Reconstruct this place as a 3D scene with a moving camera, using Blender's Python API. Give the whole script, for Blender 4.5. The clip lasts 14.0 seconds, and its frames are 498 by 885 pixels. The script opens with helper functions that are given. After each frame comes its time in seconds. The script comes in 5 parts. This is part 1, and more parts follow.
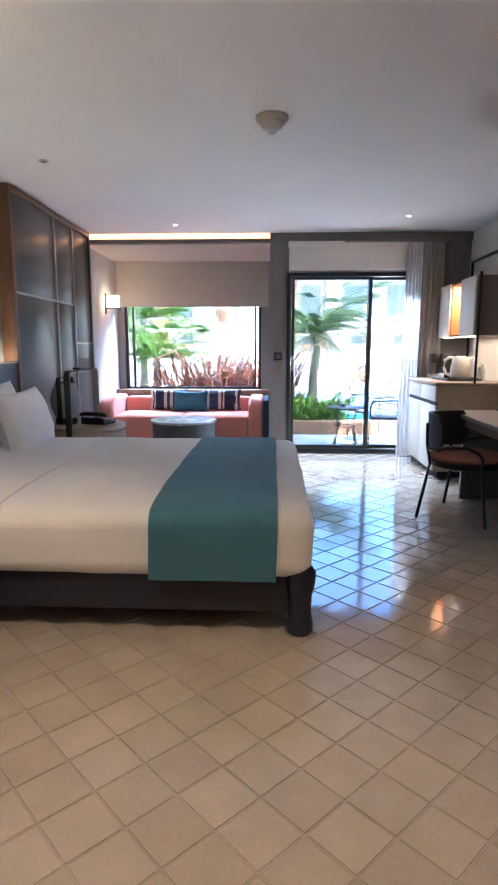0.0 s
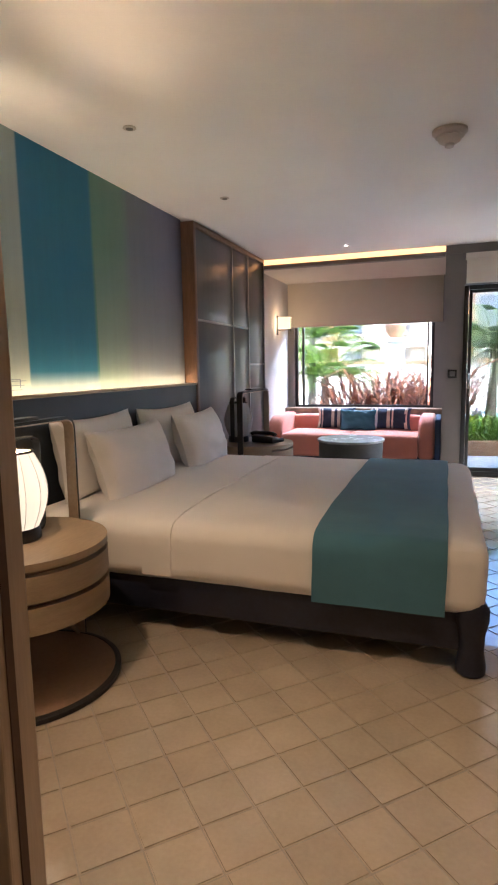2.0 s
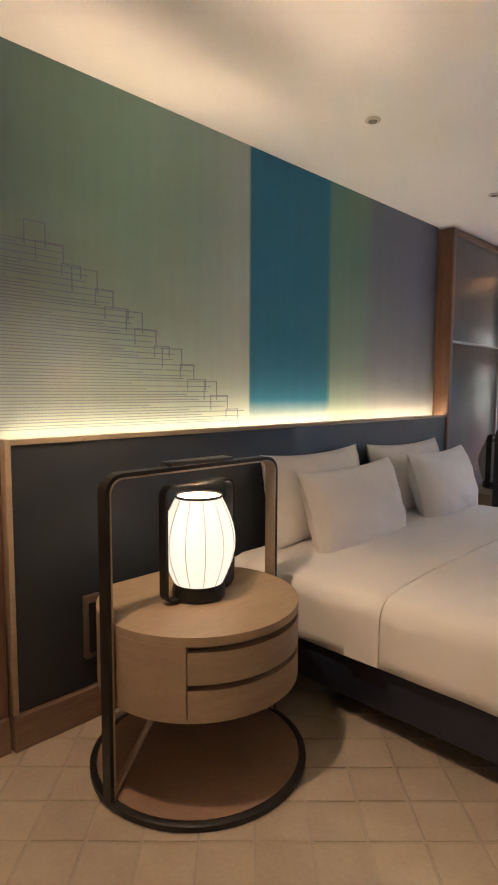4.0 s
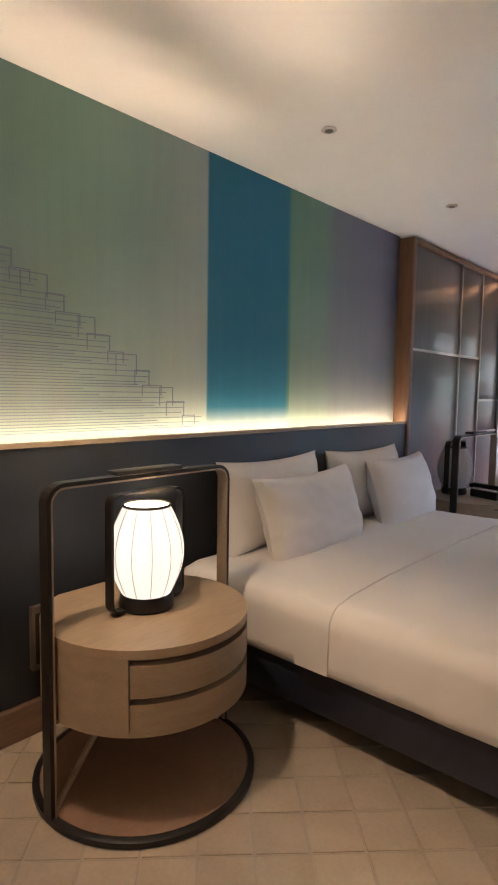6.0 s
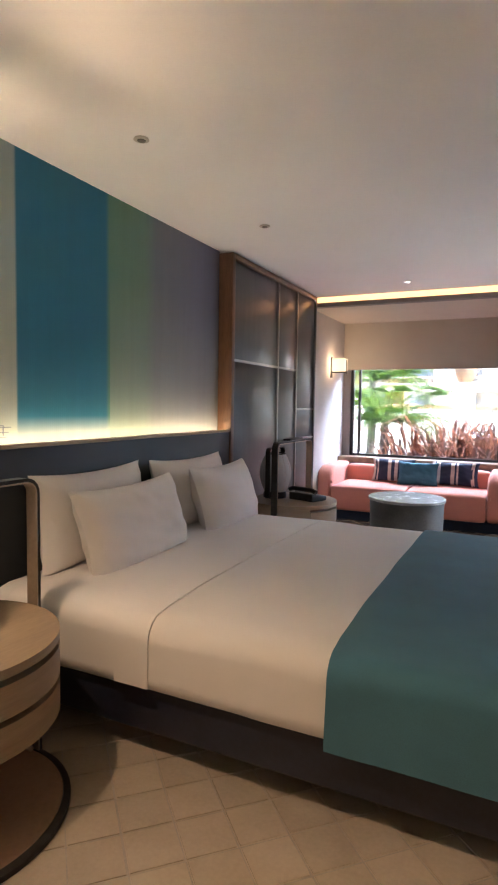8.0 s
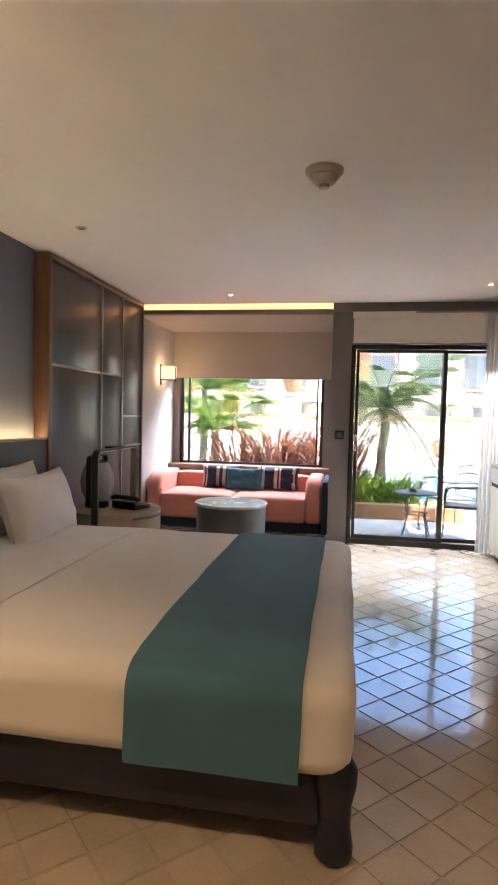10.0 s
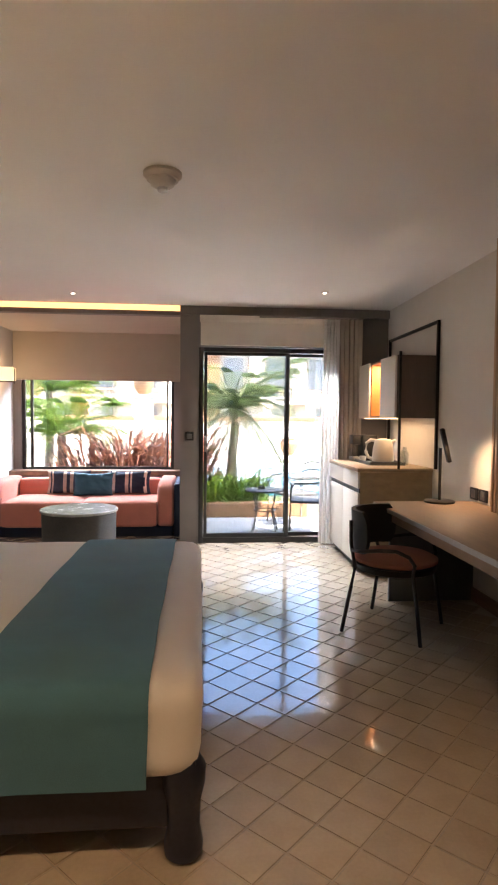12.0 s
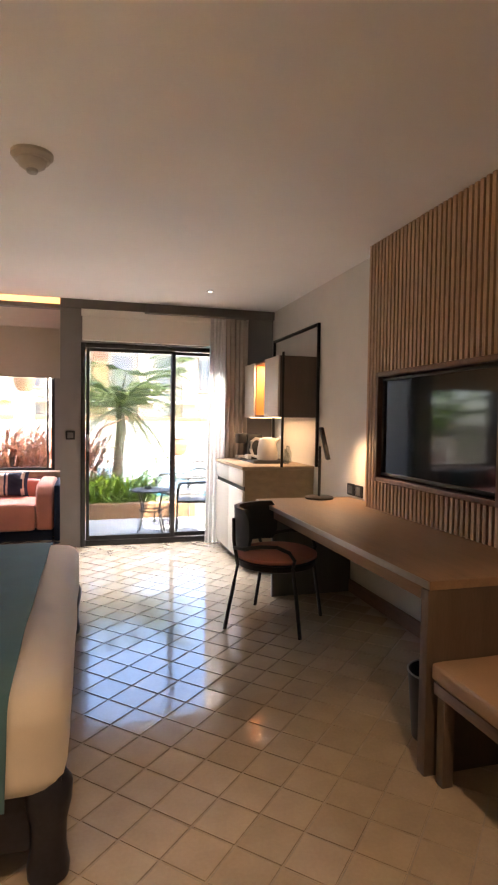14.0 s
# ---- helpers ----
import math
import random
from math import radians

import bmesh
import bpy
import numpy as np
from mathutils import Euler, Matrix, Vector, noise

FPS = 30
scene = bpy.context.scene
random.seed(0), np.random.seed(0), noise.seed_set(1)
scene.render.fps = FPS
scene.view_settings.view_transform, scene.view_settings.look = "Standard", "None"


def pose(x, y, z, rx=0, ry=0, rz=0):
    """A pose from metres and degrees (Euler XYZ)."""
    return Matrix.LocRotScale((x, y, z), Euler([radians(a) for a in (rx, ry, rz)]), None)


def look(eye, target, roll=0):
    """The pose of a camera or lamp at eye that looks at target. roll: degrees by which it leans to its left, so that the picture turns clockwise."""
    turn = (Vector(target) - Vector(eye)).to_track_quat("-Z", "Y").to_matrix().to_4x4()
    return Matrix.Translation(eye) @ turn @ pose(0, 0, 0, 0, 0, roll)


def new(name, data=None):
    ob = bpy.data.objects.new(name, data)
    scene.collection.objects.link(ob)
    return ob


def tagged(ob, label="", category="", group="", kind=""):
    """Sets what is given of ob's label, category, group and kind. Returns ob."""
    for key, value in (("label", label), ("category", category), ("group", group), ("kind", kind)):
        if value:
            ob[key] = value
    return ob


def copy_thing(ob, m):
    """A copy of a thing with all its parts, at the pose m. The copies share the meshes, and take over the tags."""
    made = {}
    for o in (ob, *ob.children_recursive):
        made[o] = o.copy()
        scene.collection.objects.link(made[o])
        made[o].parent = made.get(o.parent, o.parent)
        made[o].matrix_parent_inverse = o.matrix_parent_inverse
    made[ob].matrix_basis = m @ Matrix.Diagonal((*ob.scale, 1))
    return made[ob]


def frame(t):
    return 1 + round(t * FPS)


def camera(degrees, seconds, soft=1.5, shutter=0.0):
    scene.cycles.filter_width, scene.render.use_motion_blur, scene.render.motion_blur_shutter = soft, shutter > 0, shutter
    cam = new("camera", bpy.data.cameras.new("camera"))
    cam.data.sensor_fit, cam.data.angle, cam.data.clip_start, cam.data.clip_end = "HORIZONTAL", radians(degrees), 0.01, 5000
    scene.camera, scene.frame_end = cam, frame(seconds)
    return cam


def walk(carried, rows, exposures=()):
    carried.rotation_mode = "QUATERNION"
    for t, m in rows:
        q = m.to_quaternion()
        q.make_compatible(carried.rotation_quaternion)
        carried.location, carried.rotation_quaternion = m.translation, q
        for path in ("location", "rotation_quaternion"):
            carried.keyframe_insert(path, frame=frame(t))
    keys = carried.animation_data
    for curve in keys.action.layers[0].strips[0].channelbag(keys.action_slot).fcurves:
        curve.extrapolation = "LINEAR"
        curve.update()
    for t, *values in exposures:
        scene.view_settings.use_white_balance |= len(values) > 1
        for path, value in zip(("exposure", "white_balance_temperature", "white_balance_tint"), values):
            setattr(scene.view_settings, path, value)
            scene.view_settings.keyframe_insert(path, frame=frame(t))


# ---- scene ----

cam = camera(47.1, 14.0, soft=2.1)
PATH = [
    (0, (2.223, -6.786, 1.228), (2.138, -4.814, 0.907), 0.1),
    (0.5, (2.229, -6.843, 1.232), (2.065, -4.874, 0.921), -0.2),
    (1, (2.227, -6.877, 1.253), (1.939, -4.92, 0.955), -0.7),
    (1.5, (2.228, -6.872, 1.273), (1.778, -4.944, 0.987), -0.9),
    (2, (2.227, -6.8, 1.264), (1.574, -4.927, 1.002), -1.0),
    (2.5, (2.186, -6.643, 1.289), (1.302, -4.865, 1.046), -0.6),
    (3, (2.148, -6.5, 1.295), (1.026, -4.859, 1.076), -0.2),
    (3.5, (2.118, -6.335, 1.298), (0.776, -4.864, 1.111), 0.3),
    (3.7, (2.105, -6.302, 1.304), (0.704, -4.887, 1.121), 0.3),
    (5.8, (2.148, -6.205, 1.345), (0.775, -4.763, 1.163), 0.8),
    (6, (2.154, -6.203, 1.337), (0.822, -4.721, 1.162), 0.9),
    (6.5, (2.172, -6.183, 1.342), (0.949, -4.609, 1.174), 1.1),
    (7, (2.189, -6.177, 1.343), (1.081, -4.52, 1.184), 1.2),
    (7.5, (2.198, -6.168, 1.339), (1.206, -4.437, 1.193), 1.1),
    (8, (2.215, -6.158, 1.336), (1.353, -4.358, 1.203), 0.9),
    (8.5, (2.235, -6.152, 1.331), (1.511, -4.291, 1.212), 0.6),
    (9, (2.233, -6.145, 1.332), (1.658, -4.233, 1.22), 0.1),
    (9.2, (2.286, -6.13, 1.337), (1.754, -4.205, 1.227), 0.6),
    (11.3, (2.365, -6.144, 1.34), (2.384, -4.146, 1.253), 0.3),
    (11.5, (2.366, -6.147, 1.347), (2.432, -4.15, 1.258), 0.3),
    (12, (2.392, -6.143, 1.34), (2.56, -4.152, 1.258), 0.5),
    (12.5, (2.415, -6.138, 1.336), (2.682, -4.157, 1.255), 0.5),
    (13, (2.432, -6.128, 1.33), (2.794, -4.162, 1.251), 0.6),
    (13.5, (2.445, -6.117, 1.326), (2.9, -4.171, 1.247), 0.7),
    (14, (2.455, -6.121, 1.326), (2.994, -4.196, 1.249), 0.8),
]
EXPOSURES = [(0.0, 5.6, 4850, 13), (1.0, 5.25, 5450, 14), (3.5, 5.45, 5600, 15), (7.0, 5.5, 5300, 15), (9.0, 5.3, 6100, 16), (11.5, 5.3, 6450, 17), (14.0, 5.5, 6900, 20)]
walk(cam, [(t, look(eye, target, roll)) for t, eye, target, roll in PATH], EXPOSURES)

# plan of the room: bedhead wall x = 0, glass door y = 0, metres
W, C = 4.43, 2.53
ALC_Y, ALC_X = 1.40, 2.17
ALC_C = 2.43
BACK = -7.8

# ---- light ----
world = bpy.data.worlds.new("sky_world")
scene.world = world
world.use_nodes = True
wn = world.node_tree
sky = wn.nodes.new("ShaderNodeTexSky")
sky.sky_type = "NISHITA"
sky.sun_disc = False
sky.sun_elevation, sky.sun_rotation = radians(58), radians(120)
wn.links.new(sky.outputs[0], wn.nodes["Background"].inputs[0])
wn.nodes["Background"].inputs[1].default_value = 0.15

sun = new("sun", bpy.data.lights.new("sun", "SUN"))
sun.data.energy, sun.data.angle, sun.data.color = 4.4, radians(0.5), (1, 0.95, 0.86)
sun.matrix_world = look((6, -3.4, 11), (0, 0, 0))


def area(name, eye, target, w, h, watts, color):
    ob = new(name, bpy.data.lights.new(name, "AREA"))
    ob.data.shape, ob.data.size, ob.data.size_y = "RECTANGLE", w, h
    ob.data.energy, ob.data.color = watts, color
    ob.matrix_world = look(eye, target)
    return ob


def point(name, at, watts, color, size=0.04):
    ob = new(name, bpy.data.lights.new(name, "POINT"))
    ob.data.energy, ob.data.color, ob.data.shadow_soft_size = watts, color, size
    ob.location = at
    return ob


def spot(name, at, target, watts, color, degrees=60, size=0.03):
    ob = new(name, bpy.data.lights.new(name, "SPOT"))
    ob.data.energy, ob.data.color, ob.data.shadow_soft_size = watts, color, size
    ob.data.spot_size, ob.data.spot_blend = radians(degrees), 0.6
    ob.matrix_world = look(at, target)
    return ob


WARM = (1.0, 0.66, 0.36)
# daylight over the heads of the glass door and the alcove window
area("door_daylight", (3.17, 0.50, 2.85), (3.0, -3.2, 0.0), 1.6, 0.7, 44.0, (0.86, 0.93, 1.0))
area("window_daylight", (1.07, 1.95, 2.45), (1.1, -0.6, 0.0), 1.8, 0.6, 10.0, (0.90, 0.95, 1.0))
point("lantern_bulb", (0.60, -4.995, 0.78), 1.8, WARM, 0.03)
point("sconce_bulb", (0.11, 0.84, 1.84), 0.14, WARM, 0.04)
spot("desk_lamp_light", (4.15, -2.17, 1.16), (4.38, -2.38, 0.75), 0.36, WARM, 150).data.spot_blend = 1.0
area("cabinet_light", (4.2, -0.8, 1.345), (4.2, -0.8, 0.9), 0.2, 0.8, 0.10, WARM)
area("cabinet_niche_light", (4.2, -0.775, 1.875), (4.2, -0.775, 1.4), 0.16, 0.2, 0.28, WARM)
for dx, dy, watts in ((0.85, -5.72, 2.3), (3.2, -5.7, 1.7), (2.3, -7.2, 0.6)):
    spot("downlight_beam", (dx, dy, C - 0.02), (dx, dy, 0), watts, WARM, 100)
for dx, dy in ((1.17, -0.52), (3.54, -0.83)):
    spot("downlight_beam", (dx, dy, C - 0.02), (dx, dy, 0), 0.5, (1, 0.8, 0.6), 80)

# ---- materials ----


def mat(name, color, rough=0.5, metal=0.0, vary=0.12, scale=6.0, bump=0.1, grain=60.0, stretch=(1, 1, 1), island=0.0, obj_random=0.0, sheen=0.0, spec=0.5, coat=0.0, rough_vary=0.1):
    m = bpy.data.materials.new(name)
    m.use_nodes = True
    nt = m.node_tree
    b = nt.nodes["Principled BSDF"]
    b.inputs["Roughness"].default_value, b.inputs["Metallic"].default_value = rough, metal
    b.inputs["Specular IOR Level"].default_value = spec
    b.inputs["Sheen Weight"].default_value = sheen
    b.inputs["Coat Weight"].default_value = coat
    tc, mp = nt.nodes.new("ShaderNodeTexCoord"), nt.nodes.new("ShaderNodeMapping")
    mp.inputs["Scale"].default_value = stretch
    nt.links.new(tc.outputs["Object"], mp.inputs[0])
    big, fine = nt.nodes.new("ShaderNodeTexNoise"), nt.nodes.new("ShaderNodeTexNoise")
    big.inputs["Scale"].default_value, fine.inputs["Scale"].default_value = scale, grain
    big.inputs["Detail"].default_value, fine.inputs["Detail"].default_value = 4, 3
    nt.links.new(mp.outputs[0], big.inputs[0])
    nt.links.new(mp.outputs[0], fine.inputs[0])
    add = nt.nodes.new("ShaderNodeMath")
    add.operation = "MULTIPLY_ADD"
    add.inputs[1].default_value = 0.6
    nt.links.new(big.outputs[0], add.inputs[0])
    half = nt.nodes.new("ShaderNodeMath")
    half.operation = "MULTIPLY"
    half.inputs[1].default_value = 0.4
    nt.links.new(fine.outputs[0], half.inputs[0])
    nt.links.new(half.outputs[0], add.inputs[2])
    last = add.outputs[0]
    if island or obj_random:
        src = nt.nodes.new("ShaderNodeNewGeometry").outputs["Random Per Island"] if island else nt.nodes.new("ShaderNodeObjectInfo").outputs["Random"]
        mix = nt.nodes.new("ShaderNodeMath")
        mix.operation = "MULTIPLY_ADD"
        mix.inputs[1].default_value = island or obj_random
        nt.links.new(src, mix.inputs[0])
        nt.links.new(last, mix.inputs[2])
        sub = nt.nodes.new("ShaderNodeMath")
        sub.operation = "SUBTRACT"
        sub.inputs[1].default_value = (island or obj_random) / 2
        nt.links.new(mix.outputs[0], sub.inputs[0])
        last = sub.outputs[0]
    ramp = nt.nodes.new("ShaderNodeValToRGB")
    lo, hi = [tuple(min(1, c * k) for c in color) + (1,) for k in (1 - vary * 1.6, 1 + vary * 1.6)]
    ramp.color_ramp.elements[0].position, ramp.color_ramp.elements[1].position = 0.25, 0.75
    ramp.color_ramp.elements[0].color, ramp.color_ramp.elements[1].color = lo, hi
    nt.links.new(last, ramp.inputs[0])
    nt.links.new(ramp.outputs[0], b.inputs["Base Color"])
    rr = nt.nodes.new("ShaderNodeMapRange")
    rr.inputs["To Min"].default_value, rr.inputs["To Max"].default_value = max(0, rough - rough_vary), min(1, rough + rough_vary)
    nt.links.new(big.outputs[0], rr.inputs[0])
    nt.links.new(rr.outputs[0], b.inputs["Roughness"])
    if bump:
        bp = nt.nodes.new("ShaderNodeBump")
        bp.inputs["Strength"].default_value, bp.inputs["Distance"].default_value = bump, 0.004
        nt.links.new(fine.outputs[0], bp.inputs["Height"])
        nt.links.new(bp.outputs[0], b.inputs["Normal"])
    return m


def glow(name, color, strength):
    m = bpy.data.materials.new(name)
    m.use_nodes = True
    b = m.node_tree.nodes["Principled BSDF"]
    b.inputs["Base Color"].default_value = (0.8, 0.75, 0.65, 1)
    b.inputs["Emission Color"].default_value = (*color, 1)
    b.inputs["Emission Strength"].default_value = strength
    return m


def glass_mat(name, gloss=0.05, tint=(0.97, 0.985, 0.98)):
    """Thin clear glass: light goes straight through, with a weak mirror on top."""
    m = bpy.data.materials.new(name)
    m.use_nodes = True
    nt = m.node_tree
    nt.nodes.remove(nt.nodes["Principled BSDF"])
    clear, shine, mix = nt.nodes.new("ShaderNodeBsdfTransparent"), nt.nodes.new("ShaderNodeBsdfGlossy"), nt.nodes.new("ShaderNodeMixShader")
    clear.inputs[0].default_value = (*tint, 1)
    shine.inputs["Roughness"].default_value = 0.02
    mix.inputs[0].default_value = gloss
    nt.links.new(clear.outputs[0], mix.inputs[1])
    nt.links.new(shine.outputs[0], mix.inputs[2])
    nt.links.new(mix.outputs[0], nt.nodes["Material Output"].inputs[0])
    return m


M_PLASTER = mat("grey_plaster", (0.50, 0.48, 0.45), 0.85, vary=0.04, bump=0.05, grain=180)
M_PALE = mat("pale_wall_paint", (0.70, 0.67, 0.62), 0.8, vary=0.03, bump=0.05, grain=200)
M_CEIL = mat("ceiling_paint", (0.82, 0.81, 0.80), 0.9, vary=0.025, scale=1.5, bump=0.03, grain=150)
M_TAUPE = mat("taupe_wallcover", (0.20, 0.185, 0.175), 0.75, vary=0.06, bump=0.2, grain=260)
M_WOOD = mat("brown_wood", (0.16, 0.085, 0.05), 0.42, vary=0.3, scale=3, grain=26, stretch=(6, 6, 0.5), bump=0.15)
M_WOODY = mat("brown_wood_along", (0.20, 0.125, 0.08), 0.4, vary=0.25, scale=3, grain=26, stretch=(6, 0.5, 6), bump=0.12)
M_SLAT = mat("walnut_slat", (0.46, 0.305, 0.195), 0.5, vary=0.14, scale=3, grain=30, stretch=(7, 7, 0.5), bump=0.15, obj_random=0.15)
M_SLATBACK = mat("slat_backing", (0.08, 0.042, 0.025), 0.7)
M_DARKLACQ = mat("dark_lacquer", (0.10, 0.10, 0.098), 0.3, vary=0.12, scale=4, grain=40, stretch=(5, 5, 0.6), bump=0.02, rough_vary=0.04)
M_HEAD = mat("charcoal_leather", (0.022, 0.027, 0.033), 0.5, vary=0.15, grain=220, bump=0.25)
M_BLACK = mat("black_metal", (0.018, 0.017, 0.016), 0.42, 0.3, vary=0.2, bump=0.05)
M_NAVY = mat("navy_black_wood", (0.017, 0.020, 0.036), 0.4, vary=0.3, scale=5, bump=0.1)
M_STEEL = mat("brushed_metal", (0.45, 0.43, 0.40), 0.35, 0.9, vary=0.1, bump=0.05)
M_BRONZE = mat("bronze_inlay", (0.42, 0.33, 0.24), 0.4, 0.6, vary=0.15, bump=0.05)
M_OAK = mat("pale_oak", (0.36, 0.265, 0.165), 0.45, vary=0.14, scale=3, grain=30, stretch=(4, 0.6, 8), bump=0.1)
M_LINEN = mat("white_linen", (0.80, 0.77, 0.73), 0.85, vary=0.03, scale=3, bump=0.12, grain=300, sheen=0.2)
M_TEAL = mat("teal_runner_cloth", (0.065, 0.18, 0.25), 0.8, vary=0.14, scale=5, bump=0.35, grain=350, sheen=0.1)
M_CORAL = mat("coral_upholstery", (0.56, 0.21, 0.155), 0.85, vary=0.08, bump=0.25, grain=320, sheen=0.15)
M_CORALD = mat("rust_seat_cloth", (0.40, 0.16, 0.12), 0.85, vary=0.1, bump=0.25, grain=320)
M_NAVYCLOTH = mat("navy_cloth", (0.02, 0.035, 0.075), 0.85, vary=0.15, bump=0.3, grain=320)
M_BLUECLOTH = mat("teal_blue_cloth", (0.03, 0.14, 0.22), 0.7, vary=0.15, bump=0.3, grain=320)
M_STRIPE = mat("cream_stripe_cloth", (0.55, 0.47, 0.42), 0.85, vary=0.08, bump=0.3, grain=320)
M_STONE = mat("speckled_stone", (0.42, 0.43, 0.41), 0.25, vary=0.22, scale=12, grain=90, bump=0.03)
M_CREAM = mat("cream_laminate", (0.62, 0.57, 0.49), 0.4, vary=0.03, bump=0.03)
M_JAMB = mat("pale_brown_jamb", (0.42, 0.32, 0.23), 0.5, vary=0.12, scale=3, grain=30, stretch=(8, 8, 0.6), bump=0.06)
M_TAN = mat("tan_leather", (0.34, 0.23, 0.15), 0.55, vary=0.1, bump=0.25, grain=150)
M_DESK = mat("desk_laminate", (0.30, 0.20, 0.13), 0.52, vary=0.14, scale=3, grain=30, stretch=(8, 0.6, 8), bump=0.06)
M_BLIND = mat("roller_blind_cloth", (0.50, 0.455, 0.37), 0.9, vary=0.03, bump=0.2, grain=400)
M_CREAMBLIND = mat("cream_blind_cloth", (0.66, 0.63, 0.57), 0.9, vary=0.03, bump=0.2, grain=400)
M_SHEER = mat("sheer_curtain", (0.84, 0.83, 0.80), 0.9, vary=0.04, bump=0.1, grain=300)
M_DRAPE = mat("beige_drape", (0.42, 0.375, 0.32), 0.9, vary=0.06, bump=0.2, grain=300)
M_PLASTIC = mat("cream_plastic", (0.68, 0.62, 0.54), 0.35, vary=0.02, bump=0.0)
M_GREYM = mat("grey_painted_metal", (0.13, 0.115, 0.10), 0.5, vary=0.1, bump=0.05)
# off-white taken down to beige-grey, with the smoke detector's backlit shade in it
M_OFFWHITE = mat("greyed_plastic", (0.50, 0.46, 0.41), 0.45, vary=0.05, bump=0.0)
M_WHITE = mat("white_plastic", (0.75, 0.74, 0.72), 0.4, vary=0.02, bump=0.0)
M_GROUT = mat("grout", (0.33, 0.285, 0.23), 0.8, vary=0.15, scale=10, bump=0.3, grain=150)
M_SCREEN = mat("tv_screen", (0.008, 0.009, 0.010), 0.06, vary=0.02, bump=0.0, rough_vary=0.02, spec=0.35)
M_GLASS = glass_mat("clear_glass")
M_BOTTLE = glass_mat("bottle_glass", 0.22, (0.86, 0.90, 0.90))
# added grey tint darkens the overbright outdoor view, standing in for lower exposure
M_DIMPANE = glass_mat("view_dimming_glass", 0.04, (0.38, 0.40, 0.41))
M_LEAF = mat("palm_leaf", (0.075, 0.10, 0.03), 0.45, vary=0.4, island=0.5, bump=0.0)
M_LEAF2 = mat("light_leaf", (0.085, 0.14, 0.02), 0.5, vary=0.4, island=0.6, bump=0.0)
M_REDLEAF = mat("cordyline_leaf", (0.26, 0.12, 0.08), 0.5, vary=0.4, island=0.6, bump=0.0)


def translucent(m, color, share):
    """Thin leaves let a part of the light through."""
    nt = m.node_tree
    out = nt.nodes["Material Output"]
    thin, mix = nt.nodes.new("ShaderNodeBsdfTranslucent"), nt.nodes.new("ShaderNodeMixShader")
    thin.inputs[0].default_value = (*color, 1)
    mix.inputs[0].default_value = share
    nt.links.new(nt.nodes["Principled BSDF"].outputs[0], mix.inputs[1])
    nt.links.new(thin.outputs[0], mix.inputs[2])
    nt.links.new(mix.outputs[0], out.inputs[0])


translucent(M_SHEER, (0.85, 0.84, 0.81), 0.5)
translucent(M_LEAF, (0.16, 0.22, 0.05), 0.4)
translucent(M_LEAF2, (0.22, 0.34, 0.03), 0.45)
translucent(M_REDLEAF, (0.42, 0.16, 0.09), 0.4)
M_BARK = mat("palm_bark", (0.20, 0.15, 0.11), 0.85, vary=0.3, scale=8, bump=0.6, grain=40)
M_EARTH = mat("garden_earth", (0.16, 0.13, 0.08), 0.9, vary=0.4, scale=3, bump=0.5)
M_PATIO = mat("patio_stone", (0.55, 0.52, 0.47), 0.6, vary=0.12, scale=5, bump=0.2)
M_TERRA = mat("terracotta", (0.38, 0.19, 0.09), 0.75, vary=0.15, bump=0.2)
M_STUCCO = mat("cream_stucco", (0.74, 0.63, 0.50), 0.85, vary=0.08, scale=2, bump=0.25, grain=50)
M_HOUSEPANE = mat("hazy_house_window", (0.30, 0.30, 0.29), 0.25, vary=0.15, scale=2, bump=0.0)
M_WATER = mat("pool_water", (0.05, 0.28, 0.42), 0.05, vary=0.1, scale=2, bump=0.3, grain=8)
M_TAUPEW = mat("taupe_brown_laminate", (0.11, 0.08, 0.062), 0.5, vary=0.15, scale=3, grain=30, stretch=(6, 6, 0.6), bump=0.06)
M_ORANGE = mat("orange_niche", (0.50, 0.22, 0.07), 0.5, vary=0.1, bump=0.05)
M_DRUM = mat("dark_drum_stone", (0.075, 0.078, 0.075), 0.5, vary=0.2, bump=0.1)
M_BASETOP = mat("brown_base_top", (0.27, 0.17, 0.11), 0.5, vary=0.15, bump=0.05)
M_LED = glow("led_strip", (1.0, 0.44, 0.14), 0.075)
M_LEDHEAD = glow("bedhead_led", (1.0, 0.71, 0.36), 0.66)
M_SHADE = glow("lantern_shade", (1.0, 0.80, 0.53), 0.026)
M_SHADEOFF = mat("unlit_paper_shade", (0.42, 0.42, 0.42), 0.8, vary=0.05)
M_SCONCE = glow("sconce_shade", (1.0, 0.66, 0.30), 0.045)
M_BULB = glow("downlight_bulb", (1.0, 0.85, 0.65), 0.25)


